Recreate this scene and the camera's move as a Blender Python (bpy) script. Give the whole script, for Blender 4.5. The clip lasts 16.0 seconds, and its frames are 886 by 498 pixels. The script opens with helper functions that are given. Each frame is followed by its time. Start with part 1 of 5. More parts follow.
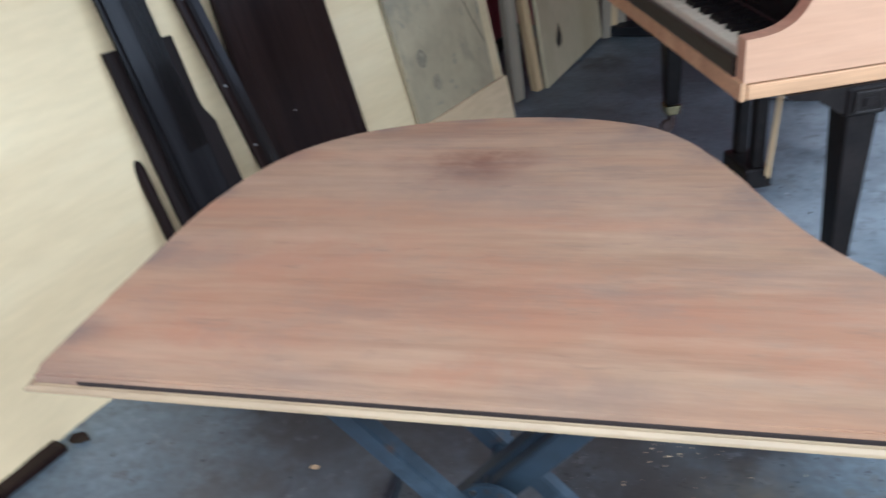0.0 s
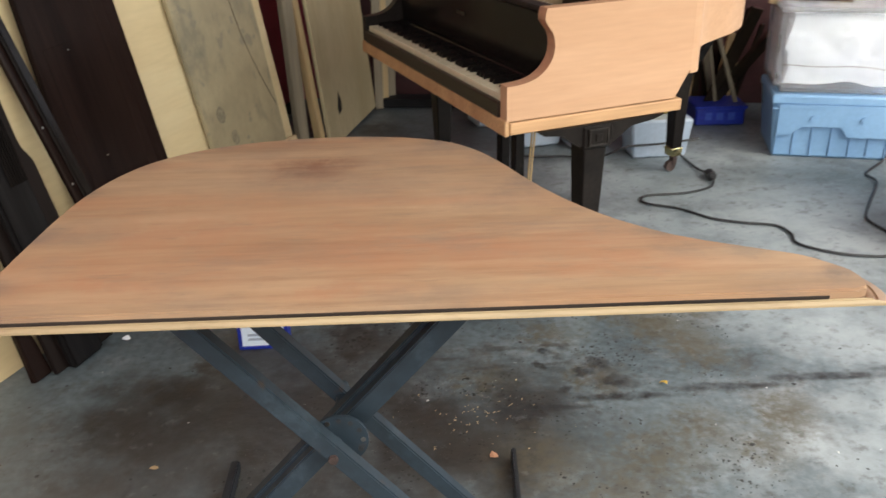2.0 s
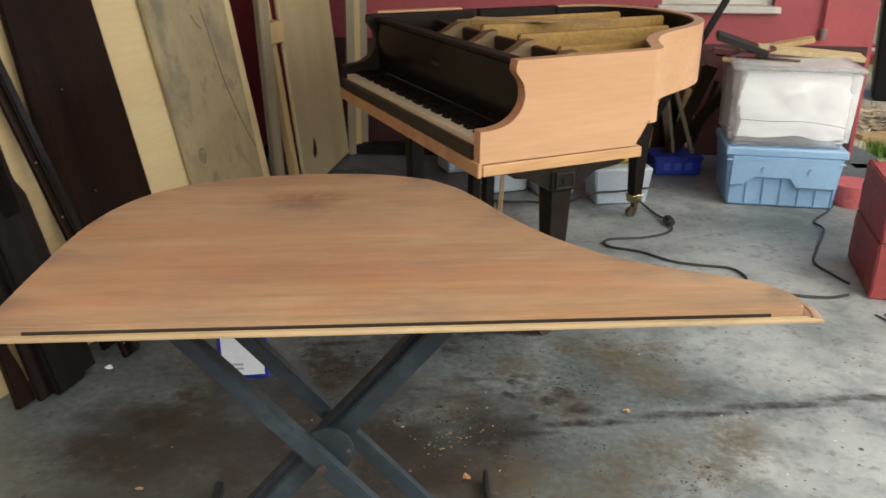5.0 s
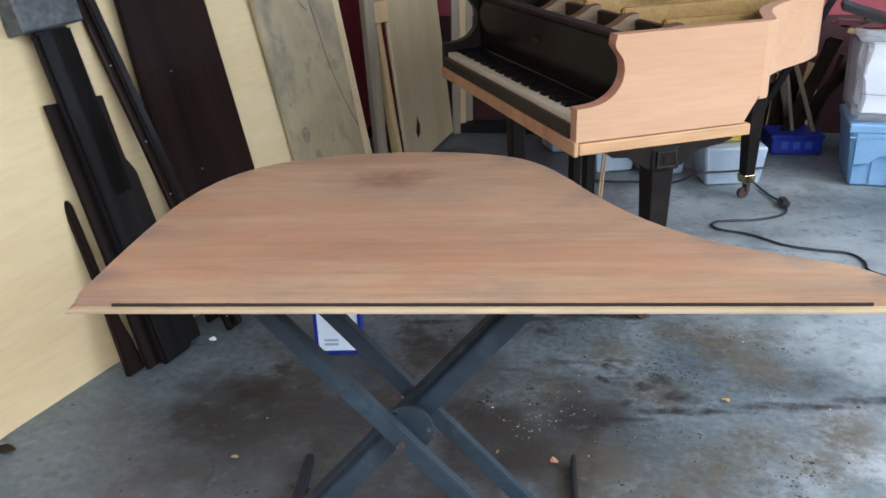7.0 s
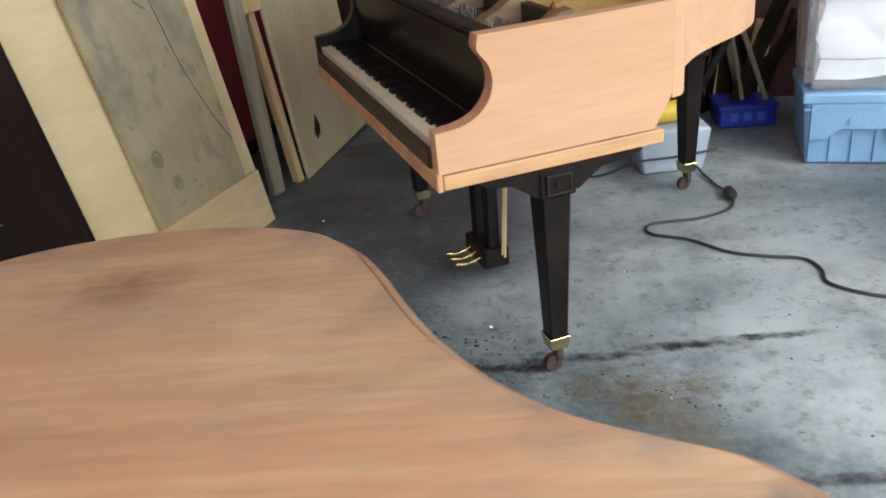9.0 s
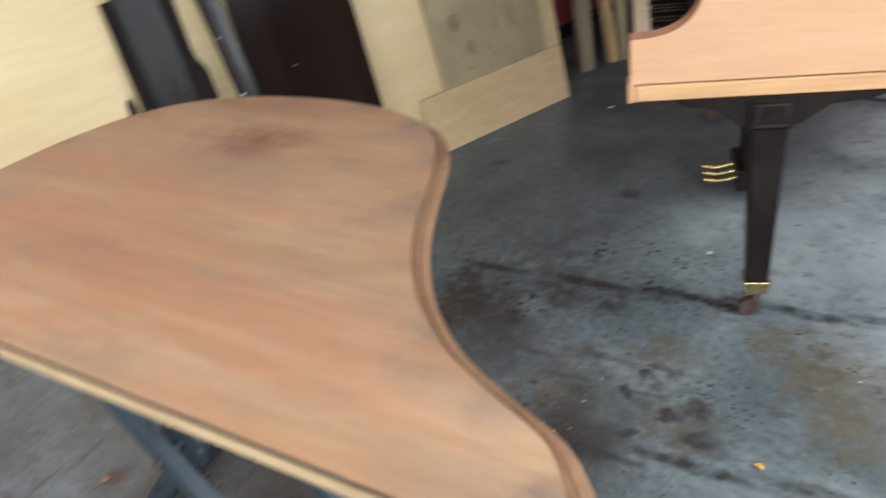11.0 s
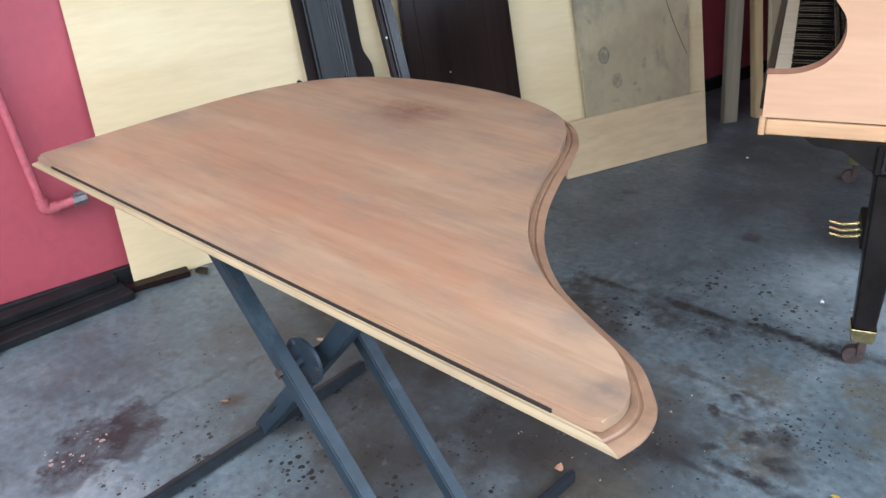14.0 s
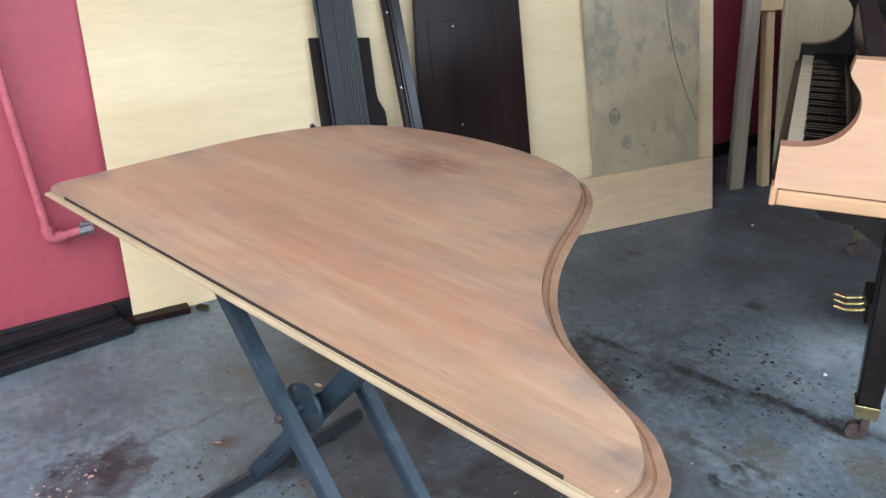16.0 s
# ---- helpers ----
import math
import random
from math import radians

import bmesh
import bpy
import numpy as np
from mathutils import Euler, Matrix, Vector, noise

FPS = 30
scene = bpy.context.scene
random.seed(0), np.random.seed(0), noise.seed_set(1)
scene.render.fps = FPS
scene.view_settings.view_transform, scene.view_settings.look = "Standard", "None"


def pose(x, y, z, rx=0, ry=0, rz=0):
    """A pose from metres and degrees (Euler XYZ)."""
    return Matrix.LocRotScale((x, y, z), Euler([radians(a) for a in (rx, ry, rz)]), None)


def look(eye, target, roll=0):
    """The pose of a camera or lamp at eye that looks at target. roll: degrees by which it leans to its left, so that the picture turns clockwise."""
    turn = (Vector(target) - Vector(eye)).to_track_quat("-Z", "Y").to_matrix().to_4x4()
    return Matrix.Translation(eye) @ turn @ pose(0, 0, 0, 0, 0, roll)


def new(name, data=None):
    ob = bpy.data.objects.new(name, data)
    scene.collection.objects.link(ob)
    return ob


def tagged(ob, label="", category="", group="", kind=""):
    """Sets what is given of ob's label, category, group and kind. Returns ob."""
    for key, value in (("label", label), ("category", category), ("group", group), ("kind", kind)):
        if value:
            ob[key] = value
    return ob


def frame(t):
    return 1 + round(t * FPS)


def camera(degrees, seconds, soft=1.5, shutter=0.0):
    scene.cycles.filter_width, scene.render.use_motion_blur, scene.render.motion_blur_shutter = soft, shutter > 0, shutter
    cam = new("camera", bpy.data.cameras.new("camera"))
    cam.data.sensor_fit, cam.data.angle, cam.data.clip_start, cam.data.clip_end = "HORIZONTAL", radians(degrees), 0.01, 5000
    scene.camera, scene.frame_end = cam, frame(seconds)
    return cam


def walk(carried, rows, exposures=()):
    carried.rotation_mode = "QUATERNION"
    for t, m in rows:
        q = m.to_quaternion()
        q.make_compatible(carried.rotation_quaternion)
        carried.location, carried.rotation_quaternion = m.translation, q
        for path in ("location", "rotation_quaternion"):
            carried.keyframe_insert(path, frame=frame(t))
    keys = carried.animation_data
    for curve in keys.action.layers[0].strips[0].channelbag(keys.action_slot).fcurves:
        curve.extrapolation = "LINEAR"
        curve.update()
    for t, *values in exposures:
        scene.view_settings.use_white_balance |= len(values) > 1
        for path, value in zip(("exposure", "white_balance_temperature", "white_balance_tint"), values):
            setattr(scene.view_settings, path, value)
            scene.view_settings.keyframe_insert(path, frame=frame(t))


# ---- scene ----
cam = camera(55.2, 16.0, 1.5, 0.5)
PATH = [
    (0, (0.759, -0.656, 1.364), (0.251, 1.001, 0.366), -7.3),
    (0.5, (0.749, -0.731, 1.347), (0.508, 0.986, 0.35), 0.2),
    (1, (0.776, -0.88, 1.35), (0.661, 0.853, 0.357), -2.0),
    (1.5, (0.772, -0.992, 1.373), (0.688, 0.772, 0.434), -3.4),
    (2, (0.683, -1.047, 1.353), (0.72, 0.764, 0.504), -1.4),
    (2.5, (0.603, -1.119, 1.35), (0.813, 0.7, 0.547), -0.3),
    (3, (0.591, -1.171, 1.373), (0.862, 0.648, 0.588), 0.2),
    (3.2, (0.605, -1.166, 1.368), (0.874, 0.656, 0.589), 0.5),
    (5.3, (0.642, -1.198, 1.368), (0.704, 0.659, 0.628), 0.1),
    (5.5, (0.639, -1.201, 1.363), (0.649, 0.657, 0.622), -0.0),
    (6, (0.615, -1.195, 1.351), (0.514, 0.652, 0.59), 0.2),
    (6.5, (0.636, -1.196, 1.353), (0.493, 0.64, 0.572), -0.4),
    (7, (0.7, -1.17, 1.357), (0.561, 0.666, 0.576), -2.0),
    (7.5, (0.777, -1.122, 1.356), (0.619, 0.717, 0.587), -3.8),
    (8, (0.824, -0.971, 1.35), (0.687, 0.866, 0.572), -5.2),
    (8.2, (0.845, -0.878, 1.37), (0.75, 0.963, 0.593), -5.5),
    (10.3, (1.486, -0.334, 1.353), (1.043, 1.304, 0.294), -12.4),
    (10.5, (1.537, -0.342, 1.365), (0.844, 1.234, 0.348), -12.9),
    (10.8, (1.552, -0.374, 1.379), (0.669, 1.099, 0.354), -10.0),
    (11, (1.561, -0.403, 1.377), (0.567, 0.981, 0.331), -8.8),
    (11.5, (1.608, -0.481, 1.365), (0.362, 0.642, 0.276), -7.8),
    (12, (1.692, -0.532, 1.373), (0.375, 0.662, 0.456), -7.3),
    (12.5, (1.713, -0.569, 1.358), (0.403, 0.668, 0.49), -4.9),
    (13, (1.703, -0.577, 1.347), (0.461, 0.72, 0.467), -3.2),
    (13.5, (1.689, -0.567, 1.332), (0.458, 0.716, 0.418), -3.6),
    (14, (1.682, -0.569, 1.333), (0.439, 0.694, 0.406), -3.8),
    (14.5, (1.68, -0.569, 1.329), (0.428, 0.701, 0.422), -2.8),
    (15, (1.668, -0.566, 1.335), (0.454, 0.762, 0.462), -0.1),
    (15.5, (1.667, -0.572, 1.343), (0.421, 0.752, 0.511), 0.1),
    (16, (1.657, -0.579, 1.339), (0.388, 0.728, 0.513), -0.4),
]
EXPOSURES = [(0.0, 0.43, 5400, 10), (0.5, 0.41, 5380, 10), (1.0, 0.34, 6500, 10), (2.0, 0.3, 7300, 10), (3.0, 0.06, 7900, 10), (5.5, 0.06, 8100, 10), (6.0, 0.15, 6850, 10), (6.5, 0.28, 5950, 10), (7.5, 0.31, 6150, 10), (8.0, 0.3, 6050, 10), (10.5, 0.46, 8100, 10), (11.3, 0.4, 6000, 10), (12.0, 0.5, 5900, 10), (14.5, 0.53, 5750, 10), (16.0, 0.53, 5800, 10)]
walk(cam, [(t, look(eye, target, roll)) for t, eye, target, roll in PATH], EXPOSURES)

# ---- world and light ----
world = bpy.data.worlds.new("world")
scene.world = world
world.use_nodes = True
wn = world.node_tree.nodes
sky = wn.new("ShaderNodeTexSky")
sky.sky_type = 'NISHITA'
sky.sun_disc = False
sky.sun_elevation = radians(48)
sky.sun_rotation = radians(150)
sky.dust_density = 3.0
world.node_tree.links.new(sky.outputs[0], wn["Background"].inputs[0])
wn["Background"].inputs[1].default_value = 0.15
sun_data = bpy.data.lights.new("sun", 'SUN')
sun_data.energy, sun_data.angle, sun_data.color = 1.0, radians(50), (1.0, 0.96, 0.9)
sun = new("sun", sun_data)
sun.matrix_world = look((6, -8, 11), (0, 0, 0))


def opening_light(name, eye, target, sx, sy, watts):
    """Daylight that comes in by an open side of the garage."""
    d = bpy.data.lights.new(name, 'AREA')
    d.shape, d.size, d.size_y, d.energy, d.color = 'RECTANGLE', sx, sy, watts, (0.86, 0.94, 1.0)
    ob = new(name, d)
    ob.matrix_world = look(eye, target)
    return ob


opening_light("daylight_front", (1.35, -1.9, 2.5), (0.8, 0.9, 0.5), 4.0, 1.5, 94)
opening_light("daylight_side", (3.4, 0.6, 1.7), (0.9, 1.0, 0.3), 3.2, 1.6, 72)


# ---- materials ----
def mat(name, col, col2=None, scale=6.0, rough=0.6, bump=0.15, stretch=(1, 1, 1), metal=0.0, fine=0.25, fscale=60.0, each=0.0, spec=0.5, spots=None):
    """A surface of two tones: large drifts of col to col2, fine grain over it, relief, uneven gloss. each: tone that varies from piece to piece."""
    m = bpy.data.materials.new(name)
    m.use_nodes = True
    nt = m.node_tree
    n, l = nt.nodes, nt.links
    bsdf = n["Principled BSDF"]
    tc = n.new("ShaderNodeTexCoord")
    mp = n.new("ShaderNodeMapping")
    mp.inputs["Scale"].default_value = stretch
    l.new(tc.outputs["Object"], mp.inputs[0])
    big = n.new("ShaderNodeTexNoise")
    big.inputs["Scale"].default_value, big.inputs["Detail"].default_value = scale, 5
    big.inputs["Distortion"].default_value = 0.6
    l.new(mp.outputs[0], big.inputs["Vector"])
    small = n.new("ShaderNodeTexNoise")
    small.inputs["Scale"].default_value, small.inputs["Detail"].default_value = fscale, 4
    l.new(mp.outputs[0], small.inputs["Vector"])
    ramp = n.new("ShaderNodeMapRange")
    ramp.inputs[1].default_value, ramp.inputs[2].default_value = 0.32, 0.68
    l.new(big.outputs["Fac"], ramp.inputs[0])
    mix = n.new("ShaderNodeMix")
    mix.data_type = 'RGBA'
    mix.inputs["A"].default_value = (*col, 1)
    mix.inputs["B"].default_value = (*(col2 or [c * 0.8 for c in col]), 1)
    l.new(ramp.outputs[0], mix.inputs["Factor"])
    val = n.new("ShaderNodeMapRange")
    val.inputs[3].default_value, val.inputs[4].default_value = 1 - fine, 1 + fine
    val.inputs[1].default_value, val.inputs[2].default_value = 0.25, 0.75
    l.new(small.outputs["Fac"], val.inputs[0])
    hsv = n.new("ShaderNodeHueSaturation")
    l.new(mix.outputs["Result"], hsv.inputs["Color"])
    if each:
        info = n.new("ShaderNodeObjectInfo")
        er = n.new("ShaderNodeMapRange")
        er.inputs[3].default_value, er.inputs[4].default_value = 1 - each, 1 + each
        l.new(info.outputs["Random"], er.inputs[0])
        mul = n.new("ShaderNodeMath")
        mul.operation = 'MULTIPLY'
        l.new(er.outputs[0], mul.inputs[0])
        l.new(val.outputs[0], mul.inputs[1])
        l.new(mul.outputs[0], hsv.inputs["Value"])
    else:
        l.new(val.outputs[0], hsv.inputs["Value"])
    l.new(hsv.outputs["Color"], bsdf.inputs["Base Color"])
    rr = n.new("ShaderNodeMapRange")
    rr.inputs[3].default_value, rr.inputs[4].default_value = max(0.03, rough - 0.1), min(1, rough + 0.1)
    l.new(big.outputs["Fac"], rr.inputs[0])
    l.new(rr.outputs[0], bsdf.inputs["Roughness"])
    bsdf.inputs["Metallic"].default_value = metal
    bsdf.inputs["Specular IOR Level"].default_value = spec
    if bump:
        bp = n.new("ShaderNodeBump")
        bp.inputs["Strength"].default_value, bp.inputs["Distance"].default_value = bump, 0.004
        l.new(small.outputs["Fac"], bp.inputs["Height"])
        l.new(bp.outputs[0], bsdf.inputs["Normal"])
    return m


def blot(m, spots, tint, soft=0.6, wobble=0.12, amount=0.8, size=9.0, stretch=(1, 1, 1)):
    """Patches of tint with a ragged outline on a material, for stains and painted shade: spots of (x, y, radius) in the
    thing's own metres.
    """
    nt = m.node_tree
    n, l = nt.nodes, nt.links
    bsdf = n["Principled BSDF"]
    src = bsdf.inputs["Base Color"].links[0].from_socket
    tc = n.new("ShaderNodeTexCoord")
    ns = n.new("ShaderNodeTexNoise")
    ns.inputs["Scale"].default_value, ns.inputs["Detail"].default_value, ns.inputs["Roughness"].default_value = size, 9, 0.66
    l.new(tc.outputs["Object"], ns.inputs["Vector"])
    off = n.new("ShaderNodeVectorMath")
    off.operation = 'MULTIPLY_ADD'
    l.new(ns.outputs["Color"], off.inputs[0])
    off.inputs[1].default_value = (wobble * 2, wobble * 2, 0)
    l.new(tc.outputs["Object"], off.inputs[2])
    best = None
    for x, y, r in spots:
        sc = n.new("ShaderNodeVectorMath")
        sc.operation = 'SUBTRACT'
        l.new(off.outputs[0], sc.inputs[0])
        sc.inputs[1].default_value = (x + wobble, y + wobble, 0)
        st = n.new("ShaderNodeVectorMath")
        st.operation = 'MULTIPLY'
        l.new(sc.outputs[0], st.inputs[0])
        st.inputs[1].default_value = (stretch[0], stretch[1], 0)
        d = n.new("ShaderNodeVectorMath")
        d.operation = 'LENGTH'
        l.new(st.outputs[0], d.inputs[0])
        f = n.new("ShaderNodeMapRange")
        f.interpolation_type = 'SMOOTHSTEP'
        f.inputs[1].default_value, f.inputs[2].default_value = r, r * (1 - soft)
        l.new(d.outputs["Value"], f.inputs[0])
        if best is None:
            best = f.outputs[0]
        else:
            mx = n.new("ShaderNodeMath")
            mx.operation = 'MAXIMUM'
            l.new(best, mx.inputs[0])
            l.new(f.outputs[0], mx.inputs[1])
            best = mx.outputs[0]
    brk = n.new("ShaderNodeMapRange")
    brk.inputs[1].default_value, brk.inputs[2].default_value = 0.38, 0.56
    brk.inputs[3].default_value, brk.inputs[4].default_value = 0.35 * amount, amount
    l.new(ns.outputs["Fac"], brk.inputs[0])
    am = n.new("ShaderNodeMath")
    am.operation = 'MULTIPLY'
    l.new(best, am.inputs[0])
    l.new(brk.outputs[0], am.inputs[1])
    mix = n.new("ShaderNodeMix")
    mix.data_type = 'RGBA'
    l.new(am.outputs[0], mix.inputs["Factor"])
    l.new(src, mix.inputs["A"])
    mix.inputs["B"].default_value = (*tint, 1)
    l.new(mix.outputs["Result"], bsdf.inputs["Base Color"])
    return m


def speckle(m, tint, scale, size, amount, regions):
    """Small drops of one tint, within ragged regions of (x, y, radius)."""
    nt = m.node_tree
    n, l = nt.nodes, nt.links
    bsdf = n["Principled BSDF"]
    src = bsdf.inputs["Base Color"].links[0].from_socket
    tc = n.new("ShaderNodeTexCoord")
    wob = n.new("ShaderNodeTexNoise")
    wob.inputs["Scale"].default_value = scale * 1.7
    l.new(tc.outputs["Object"], wob.inputs["Vector"])
    wadd = n.new("ShaderNodeVectorMath")
    wadd.operation = 'MULTIPLY_ADD'
    l.new(wob.outputs["Color"], wadd.inputs[0])
    wadd.inputs[1].default_value = (0.35 / scale, 0.35 / scale, 0)
    l.new(tc.outputs["Object"], wadd.inputs[2])
    vo = n.new("ShaderNodeTexVoronoi")
    vo.inputs["Scale"].default_value = scale
    l.new(wadd.outputs[0], vo.inputs["Vector"])
    rnd = n.new("ShaderNodeSeparateColor")
    l.new(vo.outputs["Color"], rnd.inputs[0])
    pw = n.new("ShaderNodeMath")
    pw.operation = 'POWER'
    l.new(rnd.outputs[0], pw.inputs[0])
    pw.inputs[1].default_value = 1.4
    best = None
    for x, y, r in regions:
        sub = n.new("ShaderNodeVectorMath")
        sub.operation = 'SUBTRACT'
        l.new(tc.outputs["Object"], sub.inputs[0])
        sub.inputs[1].default_value = (x, y, 0)
        d = n.new("ShaderNodeVectorMath")
        d.operation = 'LENGTH'
        l.new(sub.outputs[0], d.inputs[0])
        f = n.new("ShaderNodeMapRange")
        f.inputs[1].default_value, f.inputs[2].default_value = r, r * 0.4
        l.new(d.outputs["Value"], f.inputs[0])
        if best is None:
            best = f.outputs[0]
        else:
            mx = n.new("ShaderNodeMath")
            mx.operation = 'MAXIMUM'
            l.new(best, mx.inputs[0])
            l.new(f.outputs[0], mx.inputs[1])
            best = mx.outputs[0]
    ns = n.new("ShaderNodeTexNoise")
    ns.inputs["Scale"].default_value, ns.inputs["Detail"].default_value = 6.0, 3
    l.new(tc.outputs["Object"], ns.inputs["Vector"])
    gate = n.new("ShaderNodeMapRange")
    gate.inputs[1].default_value, gate.inputs[2].default_value = 0.38, 0.6
    l.new(ns.outputs["Fac"], gate.inputs[0])
    th = n.new("ShaderNodeMath")
    th.operation = 'MULTIPLY'
    l.new(pw.outputs[0], th.inputs[0])
    th.inputs[1].default_value = size
    for sock in (gate.outputs[0], best):
        t2 = n.new("ShaderNodeMath")
        t2.operation = 'MULTIPLY'
        l.new(th.outputs[0], t2.inputs[0])
        l.new(sock, t2.inputs[1])
        th = t2
    lt = n.new("ShaderNodeMath")
    lt.operation = 'LESS_THAN'
    l.new(vo.outputs["Distance"], lt.inputs[0])
    l.new(th.outputs[0], lt.inputs[1])
    am = n.new("ShaderNodeMath")
    am.operation = 'MULTIPLY'
    l.new(lt.outputs[0], am.inputs[0])
    am.inputs[1].default_value = amount
    mix = n.new("ShaderNodeMix")
    mix.data_type = 'RGBA'
    l.new(am.outputs[0], mix.inputs["Factor"])
    l.new(src, mix.inputs["A"])
    mix.inputs["B"].default_value = (*tint, 1)
    l.new(mix.outputs["Result"], bsdf.inputs["Base Color"])
    return m


def streaks(m, tint, scale, stretch, lo, hi, amount, detail=8, rough=0.65, shift=0.0):
    """Drifts of another tint where a stretched noise rises over lo."""
    nt = m.node_tree
    n, l = nt.nodes, nt.links
    bsdf = n["Principled BSDF"]
    src = bsdf.inputs["Base Color"].links[0].from_socket
    tc = n.new("ShaderNodeTexCoord")
    mp = n.new("ShaderNodeMapping")
    mp.inputs["Scale"].default_value = stretch
    mp.inputs["Location"].default_value = (shift, shift * 0.7, shift * 0.3)
    l.new(tc.outputs["Object"], mp.inputs[0])
    ns = n.new("ShaderNodeTexNoise")
    ns.inputs["Scale"].default_value, ns.inputs["Detail"].default_value, ns.inputs["Roughness"].default_value = scale, detail, rough
    l.new(mp.outputs[0], ns.inputs["Vector"])
    rng_ = n.new("ShaderNodeMapRange")
    rng_.inputs[1].default_value, rng_.inputs[2].default_value = lo, hi
    rng_.inputs[4].default_value = amount
    l.new(ns.outputs["Fac"], rng_.inputs[0])
    mix = n.new("ShaderNodeMix")
    mix.data_type = 'RGBA'
    l.new(rng_.outputs[0], mix.inputs["Factor"])
    l.new(src, mix.inputs["A"])
    mix.inputs["B"].default_value = (*tint, 1)
    l.new(mix.outputs["Result"], bsdf.inputs["Base Color"])
    return m


GRAIN_X, GRAIN_Y, GRAIN_Z = (0.06, 1, 1), (1, 0.06, 1), (1, 1, 0.06)
concrete = mat("concrete", (0.132, 0.166, 0.182), (0.064, 0.085, 0.096), 2.2, 0.46, 0.35, fine=0.3, fscale=42)
streaks(concrete, (0.25, 0.27, 0.28), 5.0, (1, 1, 1), 0.52, 0.68, 0.42, 10, 0.72)
streaks(concrete, (0.055, 0.06, 0.065), 3.2, (1, 1, 1), 0.52, 0.68, 0.75, 10, 0.7, 3.1)
streaks(concrete, (0.09, 0.075, 0.05), 6.5, (1, 1, 1), 0.56, 0.7, 0.5, 10, 0.75, 7.7)
streaks(concrete, (0.33, 0.35, 0.36), 9.0, (0.12, 1, 1), 0.64, 0.72, 0.16, 6, 0.6, 2.3)
streaks(concrete, (0.33, 0.35, 0.36), 8.0, (1, 0.15, 1), 0.65, 0.73, 0.16, 6, 0.6, 5.1)
# Broad paler tone on the right and rear of the floor.
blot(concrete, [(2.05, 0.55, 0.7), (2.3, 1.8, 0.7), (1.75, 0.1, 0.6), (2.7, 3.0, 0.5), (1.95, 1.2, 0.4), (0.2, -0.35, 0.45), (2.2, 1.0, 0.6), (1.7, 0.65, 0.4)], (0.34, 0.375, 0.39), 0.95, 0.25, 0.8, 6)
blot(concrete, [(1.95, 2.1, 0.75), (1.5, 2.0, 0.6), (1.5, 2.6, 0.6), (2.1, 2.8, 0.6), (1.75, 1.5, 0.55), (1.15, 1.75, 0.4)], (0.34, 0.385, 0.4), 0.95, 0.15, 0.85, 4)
# Broad darker tone over the left floor and below the lid.
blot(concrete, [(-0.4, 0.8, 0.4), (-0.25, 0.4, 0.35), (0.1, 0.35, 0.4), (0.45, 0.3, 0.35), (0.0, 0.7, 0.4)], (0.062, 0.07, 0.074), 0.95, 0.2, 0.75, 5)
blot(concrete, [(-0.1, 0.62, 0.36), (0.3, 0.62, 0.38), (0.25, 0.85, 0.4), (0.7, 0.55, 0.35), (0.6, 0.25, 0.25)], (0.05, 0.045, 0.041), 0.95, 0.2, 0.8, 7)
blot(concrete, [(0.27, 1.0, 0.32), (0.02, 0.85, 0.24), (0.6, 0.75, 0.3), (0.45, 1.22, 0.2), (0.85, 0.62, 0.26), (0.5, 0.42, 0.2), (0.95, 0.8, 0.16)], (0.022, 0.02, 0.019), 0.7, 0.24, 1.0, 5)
blot(concrete, [(0.5, 1.25, 0.12), (0.7, 1.35, 0.12), (0.95, 1.43, 0.08), (0.62, 1.16, 0.1), (0.42, 1.34, 0.09), (1.15, 1.45, 0.08), (0.85, 1.33, 0.08)], (0.024, 0.025, 0.026), 0.9, 0.14, 0.92, 24)
blot(concrete, [(0.45, 1.384, 0.024), (0.75, 1.408, 0.028), (1.05, 1.432, 0.028), (1.3, 1.462, 0.03), (1.55, 1.493, 0.03), (1.8, 1.513, 0.026)], (0.018, 0.018, 0.019), 0.7, 0.03, 1.0, 18, (0.13, 1, 1))
blot(concrete, [(1.42, 1.22, 0.2), (1.37, 1.29, 0.18), (1.15, 0.95, 0.12), (1.05, 1.19, 0.14), (1.25, 0.6, 0.2), (1.6, 0.72, 0.14), (0.85, 0.95, 0.16), (1.5, 1.05, 0.14)], (0.085, 0.075, 0.052), 0.95, 0.22, 0.85, 26)
blot(concrete, [(-0.07, 0.055, 0.1), (-0.11, -0.03, 0.11), (-0.06, 0.11, 0.05), (-0.03, 0.02, 0.07), (-0.12, 0.1, 0.07), (-0.05, -0.1, 0.09)], (0.016, 0.012, 0.0135), 0.5, 0.09, 0.92, 11)
# Small dark marks; the spot at (0.44, 3.4) darkens the back corner.
blot(concrete, [(0.9, 0.83, 0.12), (1.16, 1.02, 0.055), (1.2, 0.93, 0.05), (1.12, 0.98, 0.035), (1.05, 0.9, 0.03), (0.68, 1.91, 0.045), (0.15, 2.01, 0.04), (0.44, 3.4, 0.16), (0.3, 0.55, 0.06), (1.0, 1.02, 0.03), (1.02, 1.1, 0.03)], (0.024, 0.024, 0.026), 0.6, 0.05, 0.95, 16)
blot(concrete, [(-0.125, 0.22, 0.014), (-0.1, 0.32, 0.015), (-0.075, 0.42, 0.014), (-0.045, 0.53, 0.013)], (0.04, 0.038, 0.04), 0.9, 0.02, 0.85, 18, (1, 0.15, 1))
blot(concrete, [(0.198, 0.555, 0.022), (0.3, 0.345, 0.024), (0.03, 0.3, 0.035)], (0.07, 0.035, 0.022), 0.7, 0.03, 0.85, 30)
